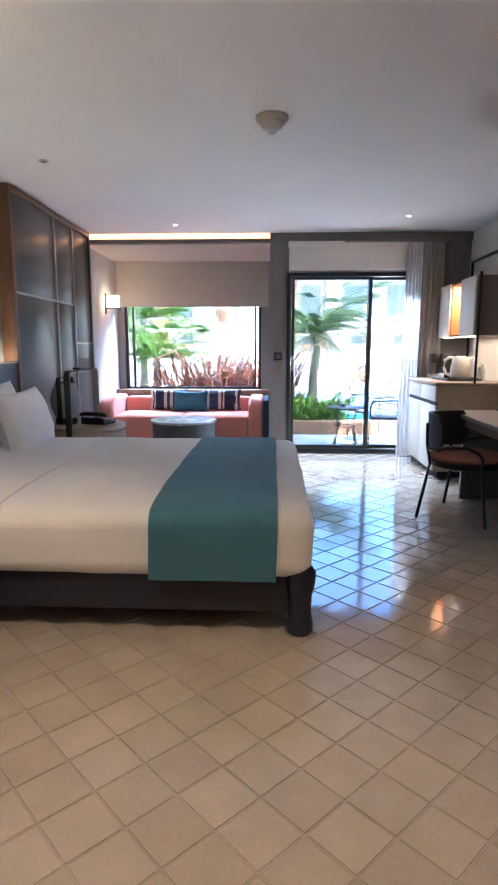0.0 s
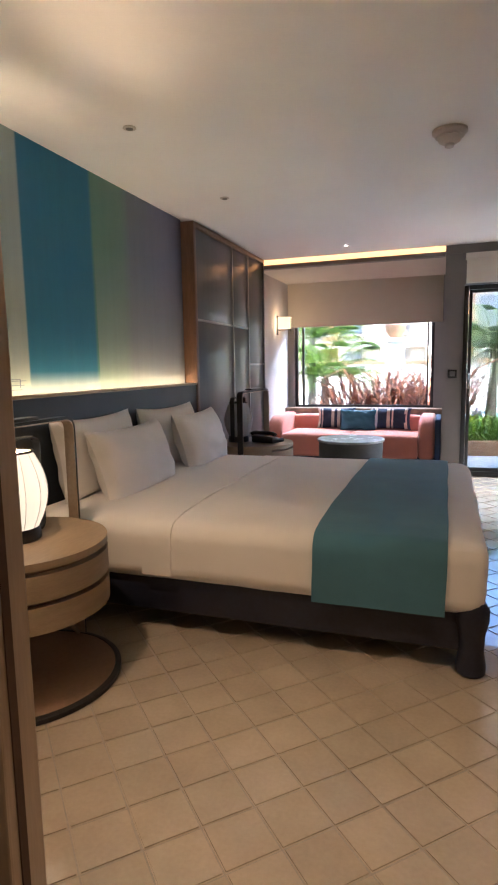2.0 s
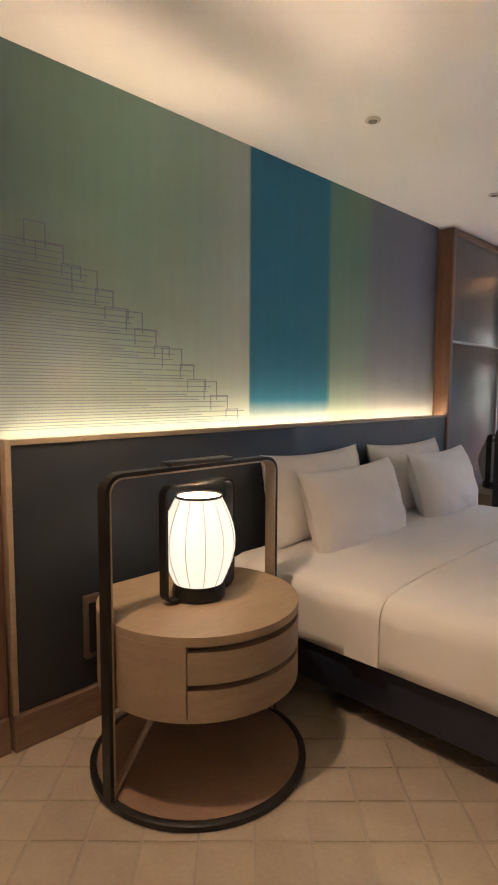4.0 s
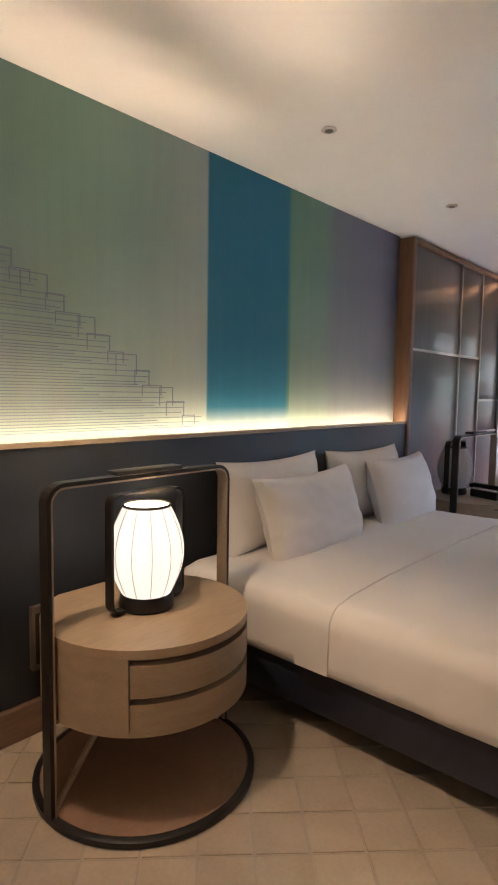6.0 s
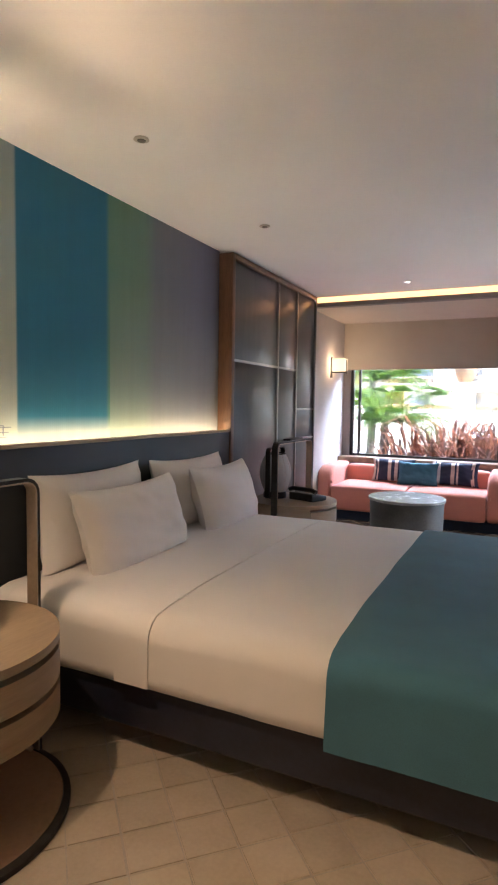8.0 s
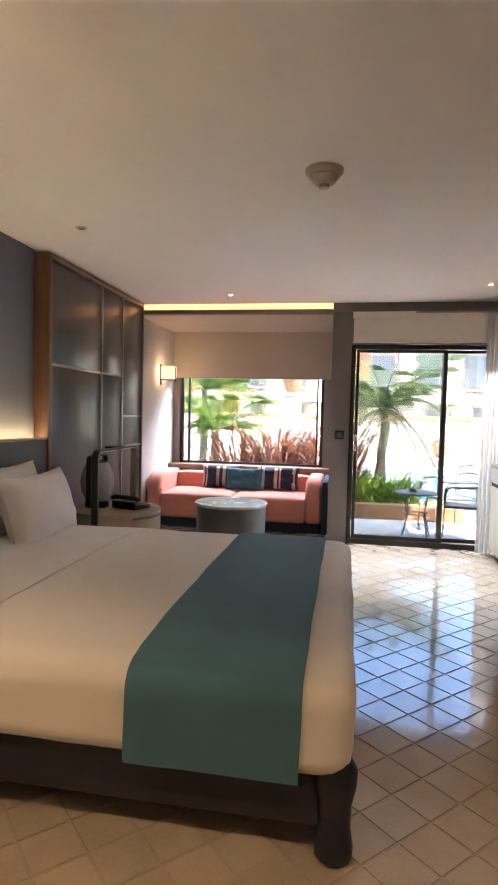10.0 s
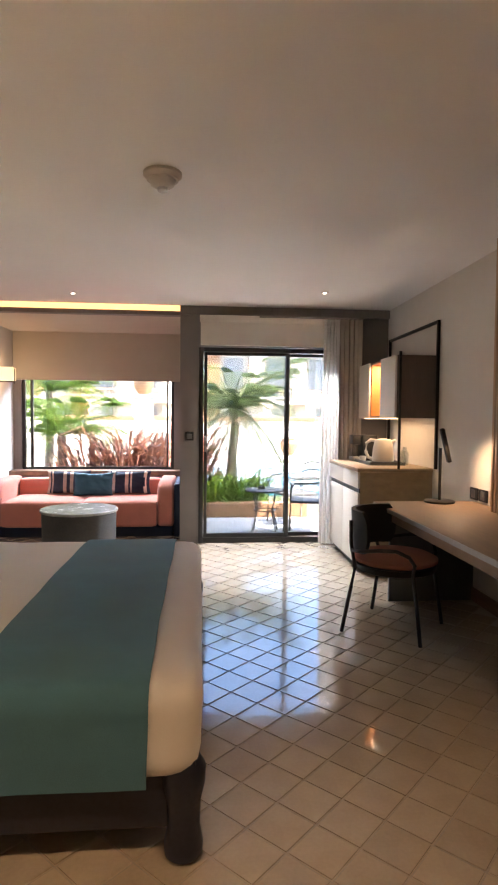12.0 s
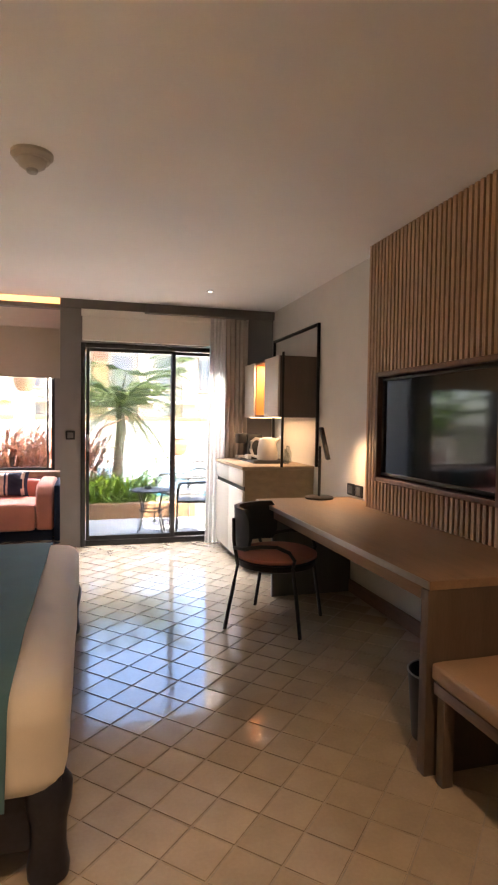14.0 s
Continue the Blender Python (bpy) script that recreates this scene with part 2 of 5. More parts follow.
def tile_material():
    """Hand-made glazed clay tile: buff brown, wavy gloss, tone changing from tile to tile."""
    m = mat("glazed_clay_tile", (0.46, 0.385, 0.29), 0.12, vary=0.08, scale=7, grain=70, bump=0.0, obj_random=0.22, rough_vary=0.05, spec=0.7, coat=0.9)
    nt = m.node_tree
    b = nt.nodes["Principled BSDF"]
    b.inputs["Coat Roughness"].default_value = 0.06
    wave, info = nt.nodes.new("ShaderNodeTexNoise"), nt.nodes.new("ShaderNodeNewGeometry")
    wave.inputs["Scale"].default_value, wave.inputs["Detail"].default_value = 9, 2
    nt.links.new(info.outputs["Position"], wave.inputs[0])
    bp = nt.nodes.new("ShaderNodeBump")
    bp.inputs["Strength"].default_value, bp.inputs["Distance"].default_value = 0.2, 0.004
    nt.links.new(wave.outputs[0], bp.inputs["Height"])
    nt.links.new(bp.outputs[0], b.inputs["Normal"])
    nt.links.new(bp.outputs[0], b.inputs["Coat Normal"])
    return m


M_TILE = tile_material()


def mural_material():
    """Printed wallcovering: colour bands along the wall with fine upright ribs, LED glow painted in low down."""
    m = mat("mural_wallcover", (0.3, 0.3, 0.3), 0.7, bump=0.0)
    nt = m.node_tree
    b = nt.nodes["Principled BSDF"]
    geo, sep = nt.nodes.new("ShaderNodeNewGeometry"), nt.nodes.new("ShaderNodeSeparateXYZ")
    nt.links.new(geo.outputs["Position"], sep.inputs[0])
    rng = nt.nodes.new("ShaderNodeMapRange")
    rng.inputs["From Min"].default_value, rng.inputs["From Max"].default_value = -5.5, -2.1
    nt.links.new(sep.outputs["Y"], rng.inputs[0])
    bands = nt.nodes.new("ShaderNodeValToRGB")
    el = bands.color_ramp.elements
    stops = ((-5.5, (0.12, 0.19, 0.17)), (-4.9, (0.15, 0.25, 0.20)), (-4.5, (0.21, 0.31, 0.27)), (-4.16, (0.33, 0.40, 0.37)), (-4.145, (0.016, 0.15, 0.255)),
             (-3.50, (0.018, 0.16, 0.265)), (-3.47, (0.12, 0.25, 0.18)), (-3.12, (0.14, 0.24, 0.19)), (-3.0, (0.15, 0.18, 0.21)), (-2.5, (0.15, 0.16, 0.22)), (-2.1, (0.10, 0.105, 0.16)))
    while len(el) < len(stops):
        el.new(0.5)
    for e, (y, c) in zip(el, stops):
        e.position, e.color = (y + 5.5) / 3.4, (*c, 1)
    nt.links.new(rng.outputs[0], bands.inputs[0])
    # paler downward: printed gradient plus the bedhead LED's glow put into the colour
    glow_fade = nt.nodes.new("ShaderNodeMapRange")
    glow_fade.inputs["From Min"].default_value, glow_fade.inputs["From Max"].default_value = 2.1, 1.1
    glow_fade.inputs["To Max"].default_value = 0.55
    nt.links.new(sep.outputs["Z"], glow_fade.inputs[0])
    # the teal band takes its painted glow only just above the bedhead
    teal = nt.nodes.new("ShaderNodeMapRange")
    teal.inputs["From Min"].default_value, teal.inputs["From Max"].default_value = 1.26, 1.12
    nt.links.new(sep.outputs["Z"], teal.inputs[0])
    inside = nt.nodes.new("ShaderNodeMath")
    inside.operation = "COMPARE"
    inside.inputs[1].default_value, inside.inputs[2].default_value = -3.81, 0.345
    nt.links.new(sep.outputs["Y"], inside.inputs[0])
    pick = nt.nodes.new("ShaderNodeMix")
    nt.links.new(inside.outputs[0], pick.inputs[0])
    nt.links.new(glow_fade.outputs[0], pick.inputs[2])
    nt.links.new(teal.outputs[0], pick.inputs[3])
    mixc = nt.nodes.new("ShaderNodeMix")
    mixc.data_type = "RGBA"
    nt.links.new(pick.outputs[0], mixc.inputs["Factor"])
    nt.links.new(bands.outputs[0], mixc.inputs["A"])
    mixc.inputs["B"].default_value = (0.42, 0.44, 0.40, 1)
    noi, mp = nt.nodes.new("ShaderNodeTexNoise"), nt.nodes.new("ShaderNodeMapping")
    mp.inputs["Scale"].default_value = (1, 14, 0.9)
    nt.links.new(geo.outputs["Position"], mp.inputs[0])
    nt.links.new(mp.outputs[0], noi.inputs[0])
    noi.inputs["Scale"].default_value, noi.inputs["Detail"].default_value = 1.2, 5
    tone = nt.nodes.new("ShaderNodeMapRange")
    tone.inputs["To Min"].default_value, tone.inputs["To Max"].default_value = 0.90, 1.10
    nt.links.new(noi.outputs[0], tone.inputs[0])
    mul = nt.nodes.new("ShaderNodeVectorMath")
    mul.operation = "SCALE"
    nt.links.new(mixc.outputs["Result"], mul.inputs[0])
    nt.links.new(tone.outputs[0], mul.inputs["Scale"])
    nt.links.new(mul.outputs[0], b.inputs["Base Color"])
    rib = nt.nodes.new("ShaderNodeTexWave")
    rib.bands_direction = "Y"
    rib.inputs["Scale"].default_value = 22
    nt.links.new(geo.outputs["Position"], rib.inputs[0])
    bp = nt.nodes.new("ShaderNodeBump")
    bp.inputs["Strength"].default_value, bp.inputs["Distance"].default_value = 0.05, 0.004
    nt.links.new(rib.outputs["Fac"], bp.inputs["Height"])
    nt.links.new(bp.outputs[0], b.inputs["Normal"])
    return m


M_MURAL = mural_material()
M_MURALINE = mat("mural_line_print", (0.13, 0.15, 0.21), 0.7, bump=0.0)

# ---- mesh helpers ----


def box(bm, x0, x1, y0, y1, z0, z1, bevel=0.0, seg=2):
    r = bmesh.ops.create_cube(bm, size=1, matrix=Matrix.Translation(((x0 + x1) / 2, (y0 + y1) / 2, (z0 + z1) / 2)) @ Matrix.Diagonal((x1 - x0, y1 - y0, z1 - z0, 1)))
    if bevel:
        edges = list({e for v in r["verts"] for e in v.link_edges})
        bmesh.ops.bevel(bm, geom=edges, offset=bevel, segments=seg, affect="EDGES", profile=0.5)
    return bm


def boxm(*a, **k):
    return box(bmesh.new(), *a, **k)


def lathe(bm, profile, cx=0, cy=0, n=32, sx=1.0, sy=1.0):
    """Rings of (radius, z) about an upright axis, capped."""
    rings = []
    for r, z in profile:
        rings.append([bm.verts.new((cx + sx * r * math.cos(2 * math.pi * i / n), cy + sy * r * math.sin(2 * math.pi * i / n), z)) for i in range(n)])
    for a, b in zip(rings, rings[1:]):
        for i in range(n):
            bm.faces.new((a[i], a[(i + 1) % n], b[(i + 1) % n], b[i]))
    bm.faces.new(rings[0][::-1])
    bm.faces.new(rings[-1])
    return bm


def tube(bm, pts, r, n=8, r_end=None):
    """A round bar along points."""
    pts = [Vector(p) for p in pts]
    rings = []
    for i, p in enumerate(pts):
        d = (pts[min(i + 1, len(pts) - 1)] - pts[max(i - 1, 0)]).normalized()
        side = d.cross(Vector((0, 0, 1)))
        side = (side if side.length > 0.05 else d.cross(Vector((1, 0, 0)))).normalized()
        up = side.cross(d)
        rad = r + ((r_end if r_end is not None else r) - r) * i / max(1, len(pts) - 1)
        rings.append([bm.verts.new(p + rad * (math.cos(2 * math.pi * k / n) * side + math.sin(2 * math.pi * k / n) * up)) for k in range(n)])
    for a, b in zip(rings, rings[1:]):
        for i in range(n):
            bm.faces.new((a[i], a[(i + 1) % n], b[(i + 1) % n], b[i]))
    bm.faces.new(rings[0][::-1])
    bm.faces.new(rings[-1])
    return bm


def mesh_of(name, bm, material, smooth=True):
    bmesh.ops.recalc_face_normals(bm, faces=bm.faces)
    me = bpy.data.meshes.new(name)
    bm.to_mesh(me)
    bm.free()
    me.materials.append(material)
    if smooth:
        me.shade_smooth()
        me.set_sharp_from_angle(angle=radians(38))
    return me


def part(name, bm, material, parent, label="", smooth=True):
    ob = new(name, mesh_of(name, bm, material, smooth))
    ob.parent = parent
    if label:
        ob["label"] = label
    return ob


def single(name, bm, material, label, category, group="", kind="", smooth=True):
    return tagged(new(name, mesh_of(name, bm, material, smooth)), label, category, group, kind)


def thing(name, label, category, at=(0, 0, 0), group="", kind="", rz=0.0):
    ob = new(name)
    ob.matrix_world = pose(*at, 0, 0, rz)
    return tagged(ob, label, category, group, kind)


def setting(name, bm, material, label, category):
    return single(name, bm, material, label, category, kind="structure", smooth=False)


def slab_with_holes(bm, axis, a, b, u0, u1, z0, z1, holes):
    """A wall between a and b on its axis, from u0 to u1 along, with rectangular openings (u0, u1, z0, z1)."""
    us = sorted({u0, u1, *(h[0] for h in holes), *(h[1] for h in holes)})
    zs = sorted({z0, z1, *(h[2] for h in holes), *(h[3] for h in holes)})
    for p, q in zip(us, us[1:]):
        for r, s in zip(zs, zs[1:]):
            if any(h[0] <= p and q <= h[1] and h[2] <= r and s <= h[3] for h in holes):
                continue
            if axis == "y":
                box(bm, p, q, a, b, r, s)
            else:
                box(bm, a, b, p, q, r, s)
    bmesh.ops.remove_doubles(bm, verts=bm.verts, dist=1e-5)
    return bm


# ---- the room's shell ----
setting("floor", boxm(-0.2, W + 0.2, BACK - 0.1, 0.1, -0.2, -0.004), M_GROUT, "pale cement grout bed under clay floor tiles", "floor")
setting("floor_alcove", boxm(-0.2, ALC_X + 0.1, 0.1, ALC_Y + 0.1, -0.2, -0.004), M_GROUT, "cement grout bed under the sofa alcove", "floor")
setting("wall_west", boxm(-0.2, 0, -5.47, ALC_Y + 0.15, -0.004, 2.7), M_PLASTER, "grey plaster wall behind the bed", "wall")
setting("wall_west_entry", boxm(-0.2, 0.10, BACK, -5.474, -0.004, 2.7), M_WOOD, "brown wood panelled wall beside the bedhead", "wall")
setting("wall_east", boxm(W, W + 0.2, BACK, 0.15, -0.004, 2.7), M_PALE, "pale beige painted wall behind the desk", "wall")
setting("wall_south", boxm(-0.2, W + 0.2, BACK - 0.2, BACK, -0.004, 2.7), M_PALE, "plain pale wall closing the entry", "wall")
setting("wall_entry_partition", boxm(0.10, 1.635, -6.235, -6.175, -0.004, C), M_PALE, "partition wall between entry and bedroom", "wall")
setting("wall_north", slab_with_holes(bmesh.new(), "y", 0.0, 0.14, ALC_X, W, -0.004, 2.7, [(2.37, 3.98, -0.004, 2.11)]), M_TAUPE, "taupe wall around the sliding glass door", "wall")
setting("wall_alcove_side", boxm(ALC_X, ALC_X + 0.17, 0.144, ALC_Y + 0.15, -0.004, 2.7), M_TAUPE, "taupe side wall of the sofa alcove", "wall")
setting("wall_alcove_north", slab_with_holes(bmesh.new(), "y", ALC_Y, ALC_Y + 0.15, 0, ALC_X, -0.004, 2.7, [(0.10, 2.04, 0.67, 2.1)]), M_TAUPE, "taupe wall around the alcove window", "wall")
setting("ceiling", boxm(-0.2, W + 0.2, BACK - 0.2, -0.03, C, C + 0.2), M_CEIL, "smooth matt white painted ceiling", "ceiling")
setting("ceiling_alcove", boxm(0, ALC_X, 0.07, ALC_Y, ALC_C, ALC_C + 0.06), M_BLIND, "lower beige ceiling over the sofa alcove", "ceiling")
setting("ceiling_cap", boxm(-0.2, W + 0.2, -0.03, ALC_Y + 0.15, 2.70, 2.86), M_CEIL, "plain slab over the alcove", "ceiling")
setting("trim_cornice", boxm(ALC_X, W, -0.045, -0.001, 2.44, C - 0.001), M_TAUPE, "taupe cornice board over the glass door", "trim")
setting("baseboard", boxm(0.0, 0.14, -5.47, -2.146, 0.0, 0.13, 0.004), M_WOODY, "brown wood skirting below the bedhead panel", "baseboard")
setting("baseboard_entry", boxm(0.10, 0.125, -6.168, -5.478, 0.0, 0.13, 0.004), M_WOODY, "brown wood skirting beside the bedhead", "baseboard")
setting("baseboard_east", boxm(W - 0.015, W, -7.7, -1.33, 0.0, 0.10, 0.003), M_WOODY, "brown wood skirting under the desk", "baseboard")
setting("trim_jamb", boxm(1.638, 1.67, -6.24, -6.17, 0.0, C - 0.001, 0.004), M_JAMB, "pale brown wood door jamb at the entry", "trim")

setting("trim_jamb_groove", boxm(1.6705, 1.673, -6.222, -6.208, 0.0, C - 0.002), M_SLATBACK, "dark seal groove along the entry door jamb", "trim")

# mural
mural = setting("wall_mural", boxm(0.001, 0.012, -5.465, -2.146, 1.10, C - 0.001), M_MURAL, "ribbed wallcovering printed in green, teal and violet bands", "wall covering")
lines = bmesh.new()
for i in range(30):
    z = 1.16 + i * 0.024
    right = -4.22 - 0.036 * i + 0.05 * (i % 3)
    box(lines, 0.0125, 0.0135, -5.46, right, z, z + 0.0035)
    box(lines, 0.0125, 0.0134, -5.46, right - 0.18 - 0.09 * (i % 4), z + 0.011, z + 0.0145)
for k in range(15):
    y, z, h, w = -4.24 - 0.072 * k, 1.17 + 0.048 * k, 0.05 + 0.02 * (k % 3), 0.08 + 0.03 * (k % 2)
    box(lines, 0.0125, 0.0138, y, y + 0.005, z, z + h)
    box(lines, 0.0125, 0.0138, y - w, y, z + h - 0.004, z + h)
    box(lines, 0.0125, 0.0138, y - w, y - w + 0.004, z, z + h)
single("mural_lines", lines, M_MURALINE, "stepped thin violet-grey line print on the mural", "", kind="stuff", smooth=False).parent = mural

# bedhead panel
bh = thing("bedhead_panel", "long low charcoal leather bedhead panel with wood edge and light strip", "headboard", kind="structure")
part("panel", boxm(0.0, 0.12, -5.445, -2.146, 0.134, 1.115, 0.006), M_HEAD, bh)
part("edge_trim", boxm(0.0, 0.128, -5.468, -5.447, 0.134, 1.135, 0.002), M_OAK, bh, "pale wood end strip")
part("top_trim", boxm(0.098, 0.128, -5.446, -2.148, 1.117, 1.135, 0.002), M_OAK, bh, "pale wood top lip")
part("light_strip", boxm(0.05, 0.085, -5.43, -2.16, 1.117, 1.123), M_LEDHEAD, bh, "warm LED strip", smooth=False)

# lacquer screen beyond the bed
sc = thing("wall_screen", "dark lacquered wall screen with metal strips and brown wood frame", "wall panel", kind="structure")
part("stile", boxm(0.0, 0.13, -2.14, -2.09, 0.0, 2.515, 0.003), M_WOOD, sc, "brown wood stile")
part("stile", boxm(0.0, 0.12, -0.13, -0.10, 0.0, 2.515, 0.003), M_DARKLACQ, sc, "dark stile")
part("top_rail", boxm(0.0, 0.13, -2.088, -0.132, 2.475, 2.515, 0.003), M_WOODY, sc, "brown wood top rail")
for y0, y1, z0, z1 in ((-2.088, -1.165, 1.70, 2.473), (-2.088, -1.165, 0.0, 1.68), (-1.135, -0.675, 1.70, 2.473), (-1.135, -0.675, 0.0, 1.68), (-0.645, -0.132, 1.305, 2.473), (-0.645, -0.132, 1.0, 1.285), (-0.645, -0.132, 0.0, 0.98)):
    part("panel", boxm(0.0, 0.10, y0, y1, z0, z1, 0.002), M_DARKLACQ, sc)
for y in (-1.15, -0.66):
    part("metal_strip", boxm(0.0, 0.112, y - 0.013, y + 0.013, 0.0, 2.473, 0.002), M_STEEL, sc)
for y0, y1, z in ((-2.088, -1.165, 1.69), (-1.135, -0.675, 1.69), (-0.645, -0.132, 1.295), (-0.645, -0.132, 0.99)):
    part("metal_strip", boxm(0.0, 0.112, y0, y1, z - 0.009, z + 0.009, 0.002), M_STEEL, sc)

# cove light
cove = thing("cove_light", "warm glowing LED cove along the ceiling edge of the alcove", "cove light")
part("diffuser", boxm(0.02, ALC_X - 0.004, 0.03, 0.04, ALC_C + 0.045, C + 0.03), M_LED, cove, smooth=False)
part("ledge", boxm(0.0, ALC_X - 0.004, -0.02, 0.069, ALC_C - 0.004, ALC_C + 0.042), M_TAUPE, cove)

# ---- glass door ----
gd = thing("door_1", "black aluminium sliding glass door to the terrace", "door", kind="structure")
for x0, x1, y0, y1, z0, z1 in ((2.37, 2.42, -0.01, 0.09, 0.0, 2.10), (3.93, 3.98, -0.01, 0.09, 0.0, 2.10), (2.42, 3.93, -0.01, 0.09, 2.055, 2.10), (2.42, 3.93, -0.01, 0.09, 0.0, 0.055)):
    part("door_frame", boxm(x0, x1, y0, y1, z0, z1, 0.003), M_BLACK, gd)
for x0, x1, y in ((2.422, 3.345, 0.005), (3.30, 3.928, 0.048)):
    lf = part("door_leaf", boxm(x0, x0 + 0.035, y, y + 0.035, 0.058, 2.052, 0.002), M_BLACK, gd)
    part("stile", boxm(x1 - 0.04, x1, y, y + 0.035, 0.058, 2.052, 0.002), M_BLACK, lf)
    part("rail", boxm(x0 + 0.035, x1 - 0.04, y, y + 0.035, 2.02, 2.052, 0.002), M_BLACK, lf)
    part("rail", boxm(x0 + 0.035, x1 - 0.04, y, y + 0.035, 0.058, 0.10, 0.002), M_BLACK, lf)
    g = part("pane", boxm(x0 + 0.03, x1 - 0.035, y + 0.014, y + 0.020, 0.09, 2.03), M_DIMPANE, lf, smooth=False)
    g.visible_shadow = False
hb = bmesh.new()
tube(hb, [(2.44, 0.004, 0.99), (2.44, -0.03, 1.0), (2.44, -0.038, 1.04), (2.44, -0.038, 1.10), (2.44, -0.03, 1.14), (2.44, 0.004, 1.15)], 0.008)
part("handle", hb, M_STEEL, gd, "steel pull handle")

pel = thing("door_blind", "cream fabric blind rolled up above the glass door", "blind")
part("cassette", boxm(2.375, 3.95, -0.085, -0.047, 2.36, 2.43, 0.004), M_CREAMBLIND, pel)
part("cloth", boxm(2.385, 3.94, -0.068, -0.064, 2.13, 2.36), M_CREAMBLIND, pel)
part("bottom_bar", boxm(2.385, 3.94, -0.074, -0.058, 2.113, 2.13, 0.003), M_CREAMBLIND, pel)

# ---- alcove window ----
wd = thing("window_1", "wide alcove window in a dark frame with wood sill", "window", kind="structure")
for x0, x1, z0, z1 in ((0.10, 0.14, 0.67, 2.1), (2.00, 2.04, 0.67, 2.1), (0.14, 2.00, 0.67, 0.70), (0.14, 2.00, 2.06, 2.1), (0.205, 0.235, 0.70, 2.06), (1.945, 1.97, 0.70, 2.06)):
    part("window_frame", boxm(x0, x1, ALC_Y + 0.03, ALC_Y + 0.08, z0, z1, 0.003), M_BLACK, wd)
for x0, x1 in ((0.142, 0.203), (0.237, 1.943)):
    g = part("pane", boxm(x0, x1, ALC_Y + 0.05, ALC_Y + 0.056, 0.70, 2.06), M_DIMPANE, wd, smooth=False)
    g.visible_shadow = False
part("window_sill", boxm(0.003, ALC_X - 0.004, 1.20, ALC_Y + 0.03, 0.60, 0.668, 0.004), M_WOODY, wd, "brown wood sill board")
bl = thing("roller_blind", "beige fabric roller blind half lowered over the window", "blind")
part("cloth", boxm(0.01, ALC_X - 0.03, 1.365, 1.369, 1.83, ALC_C - 0.002), M_BLIND, bl)
part("bottom_bar", boxm(0.01, ALC_X - 0.03, 1.36, 1.374, 1.815, 1.83, 0.003), M_DRAPE, bl)


# ---- curtain ----
def curtain(name, x0, x1, y, z0, z1, folds, depth, material, label, flare=0.0):
    n = folds * 12
    bm = bmesh.new()
    rows = []
    for k, z in enumerate(np.linspace(z0, z1, 9)):
        ring = []
        for side in (0, 1):
            for i in (range(n + 1) if side == 0 else range(n, -1, -1)):
                u = i / n
                s = math.sin(u * folds * 2 * math.pi + 0.5 * math.sin(u * 9)) * depth * (0.8 + 0.3 * math.sin(7 * u + 1))
                x = x0 + (x1 - x0) * u - flare * (1 - k / 8) * (1 - u)
                ring.append(bm.verts.new((x, y + s * (1 + 0.25 * math.sin(k)) + side * 0.004, z)))
        rows.append(ring)
    for a, b in zip(rows, rows[1:]):
        for i in range(len(a)):
            bm.faces.new((a[i], a[(i + 1) % len(a)], b[(i + 1) % len(a)], b[i]))
    c = thing(name, label, "curtain")
    part("cloth", bm, material, c)
    return c


curtain("sheer_curtain", 3.69, 3.86, -0.14, 0.01, 2.40, 5, 0.022, M_SHEER, "white sheer curtain gathered beside the glass door", 0.04)
curtain("drape_curtain", 3.86, 4.10, -0.16, 0.01, 2.40, 5, 0.035, M_DRAPE, "beige heavy curtain gathered beside the glass door")
rail = single("curtain_rail", boxm(3.0, 4.12, -0.19, -0.12, 2.405, 2.425, 0.003), M_TAUPE, "taupe ceiling curtain rail above the glass door", "curtain rail")


# ---- bed ----
def soft_box(x0, x1, y0, y1, z0, z1, r, nx, ny, nz, puff=0.0, seed=0.0, wob=0.006):
    """A padded block with rounded edges, a domed top and small unevenness."""
    bm = bmesh.new()
    bmesh.ops.create_cube(bm, size=2)
    bmesh.ops.subdivide_edges(bm, edges=bm.edges, cuts=max(nx, ny, nz), use_grid_fill=True)
    hx, hy, hz = (x1 - x0) / 2, (y1 - y0) / 2, (z1 - z0) / 2
    for v in bm.verts:
        p = Vector((v.co.x * hx, v.co.y * hy, v.co.z * hz))
        q = Vector((max(-hx + r, min(hx - r, p.x)), max(-hy + r, min(hy - r, p.y)), max(-hz + r, min(hz - r, p.z))))
        d = p - q
        if d.length > 1e-6:
            p = q + d.normalized() * min(r, d.length)
        top = max(0.0, p.z / hz)
        p.z += puff * top * (1 - (p.x / hx) ** 4) * (1 - (p.y / hy) ** 4)
        w = Vector((p.x * 4, p.y * 4, p.z * 5 + seed))
        p += wob * noise.noise_vector(w) + 0.35 * wob * noise.noise_vector(w * 3.1)
        v.co = p + Vector(((x0 + x1) / 2, (y0 + y1) / 2, (z0 + z1) / 2))
    return bm


BX0, BX1, BY0, BY1 = 0.16, 2.40, -4.50, -2.42
bed = thing("bed", "king-size bed with white linen on a dark wood frame", "bed", (1.2, -3.46, 0))


def on_bed(bm):
    bmesh.ops.translate(bm, verts=bm.verts, vec=(-1.2, 3.46, 0))
    return bm


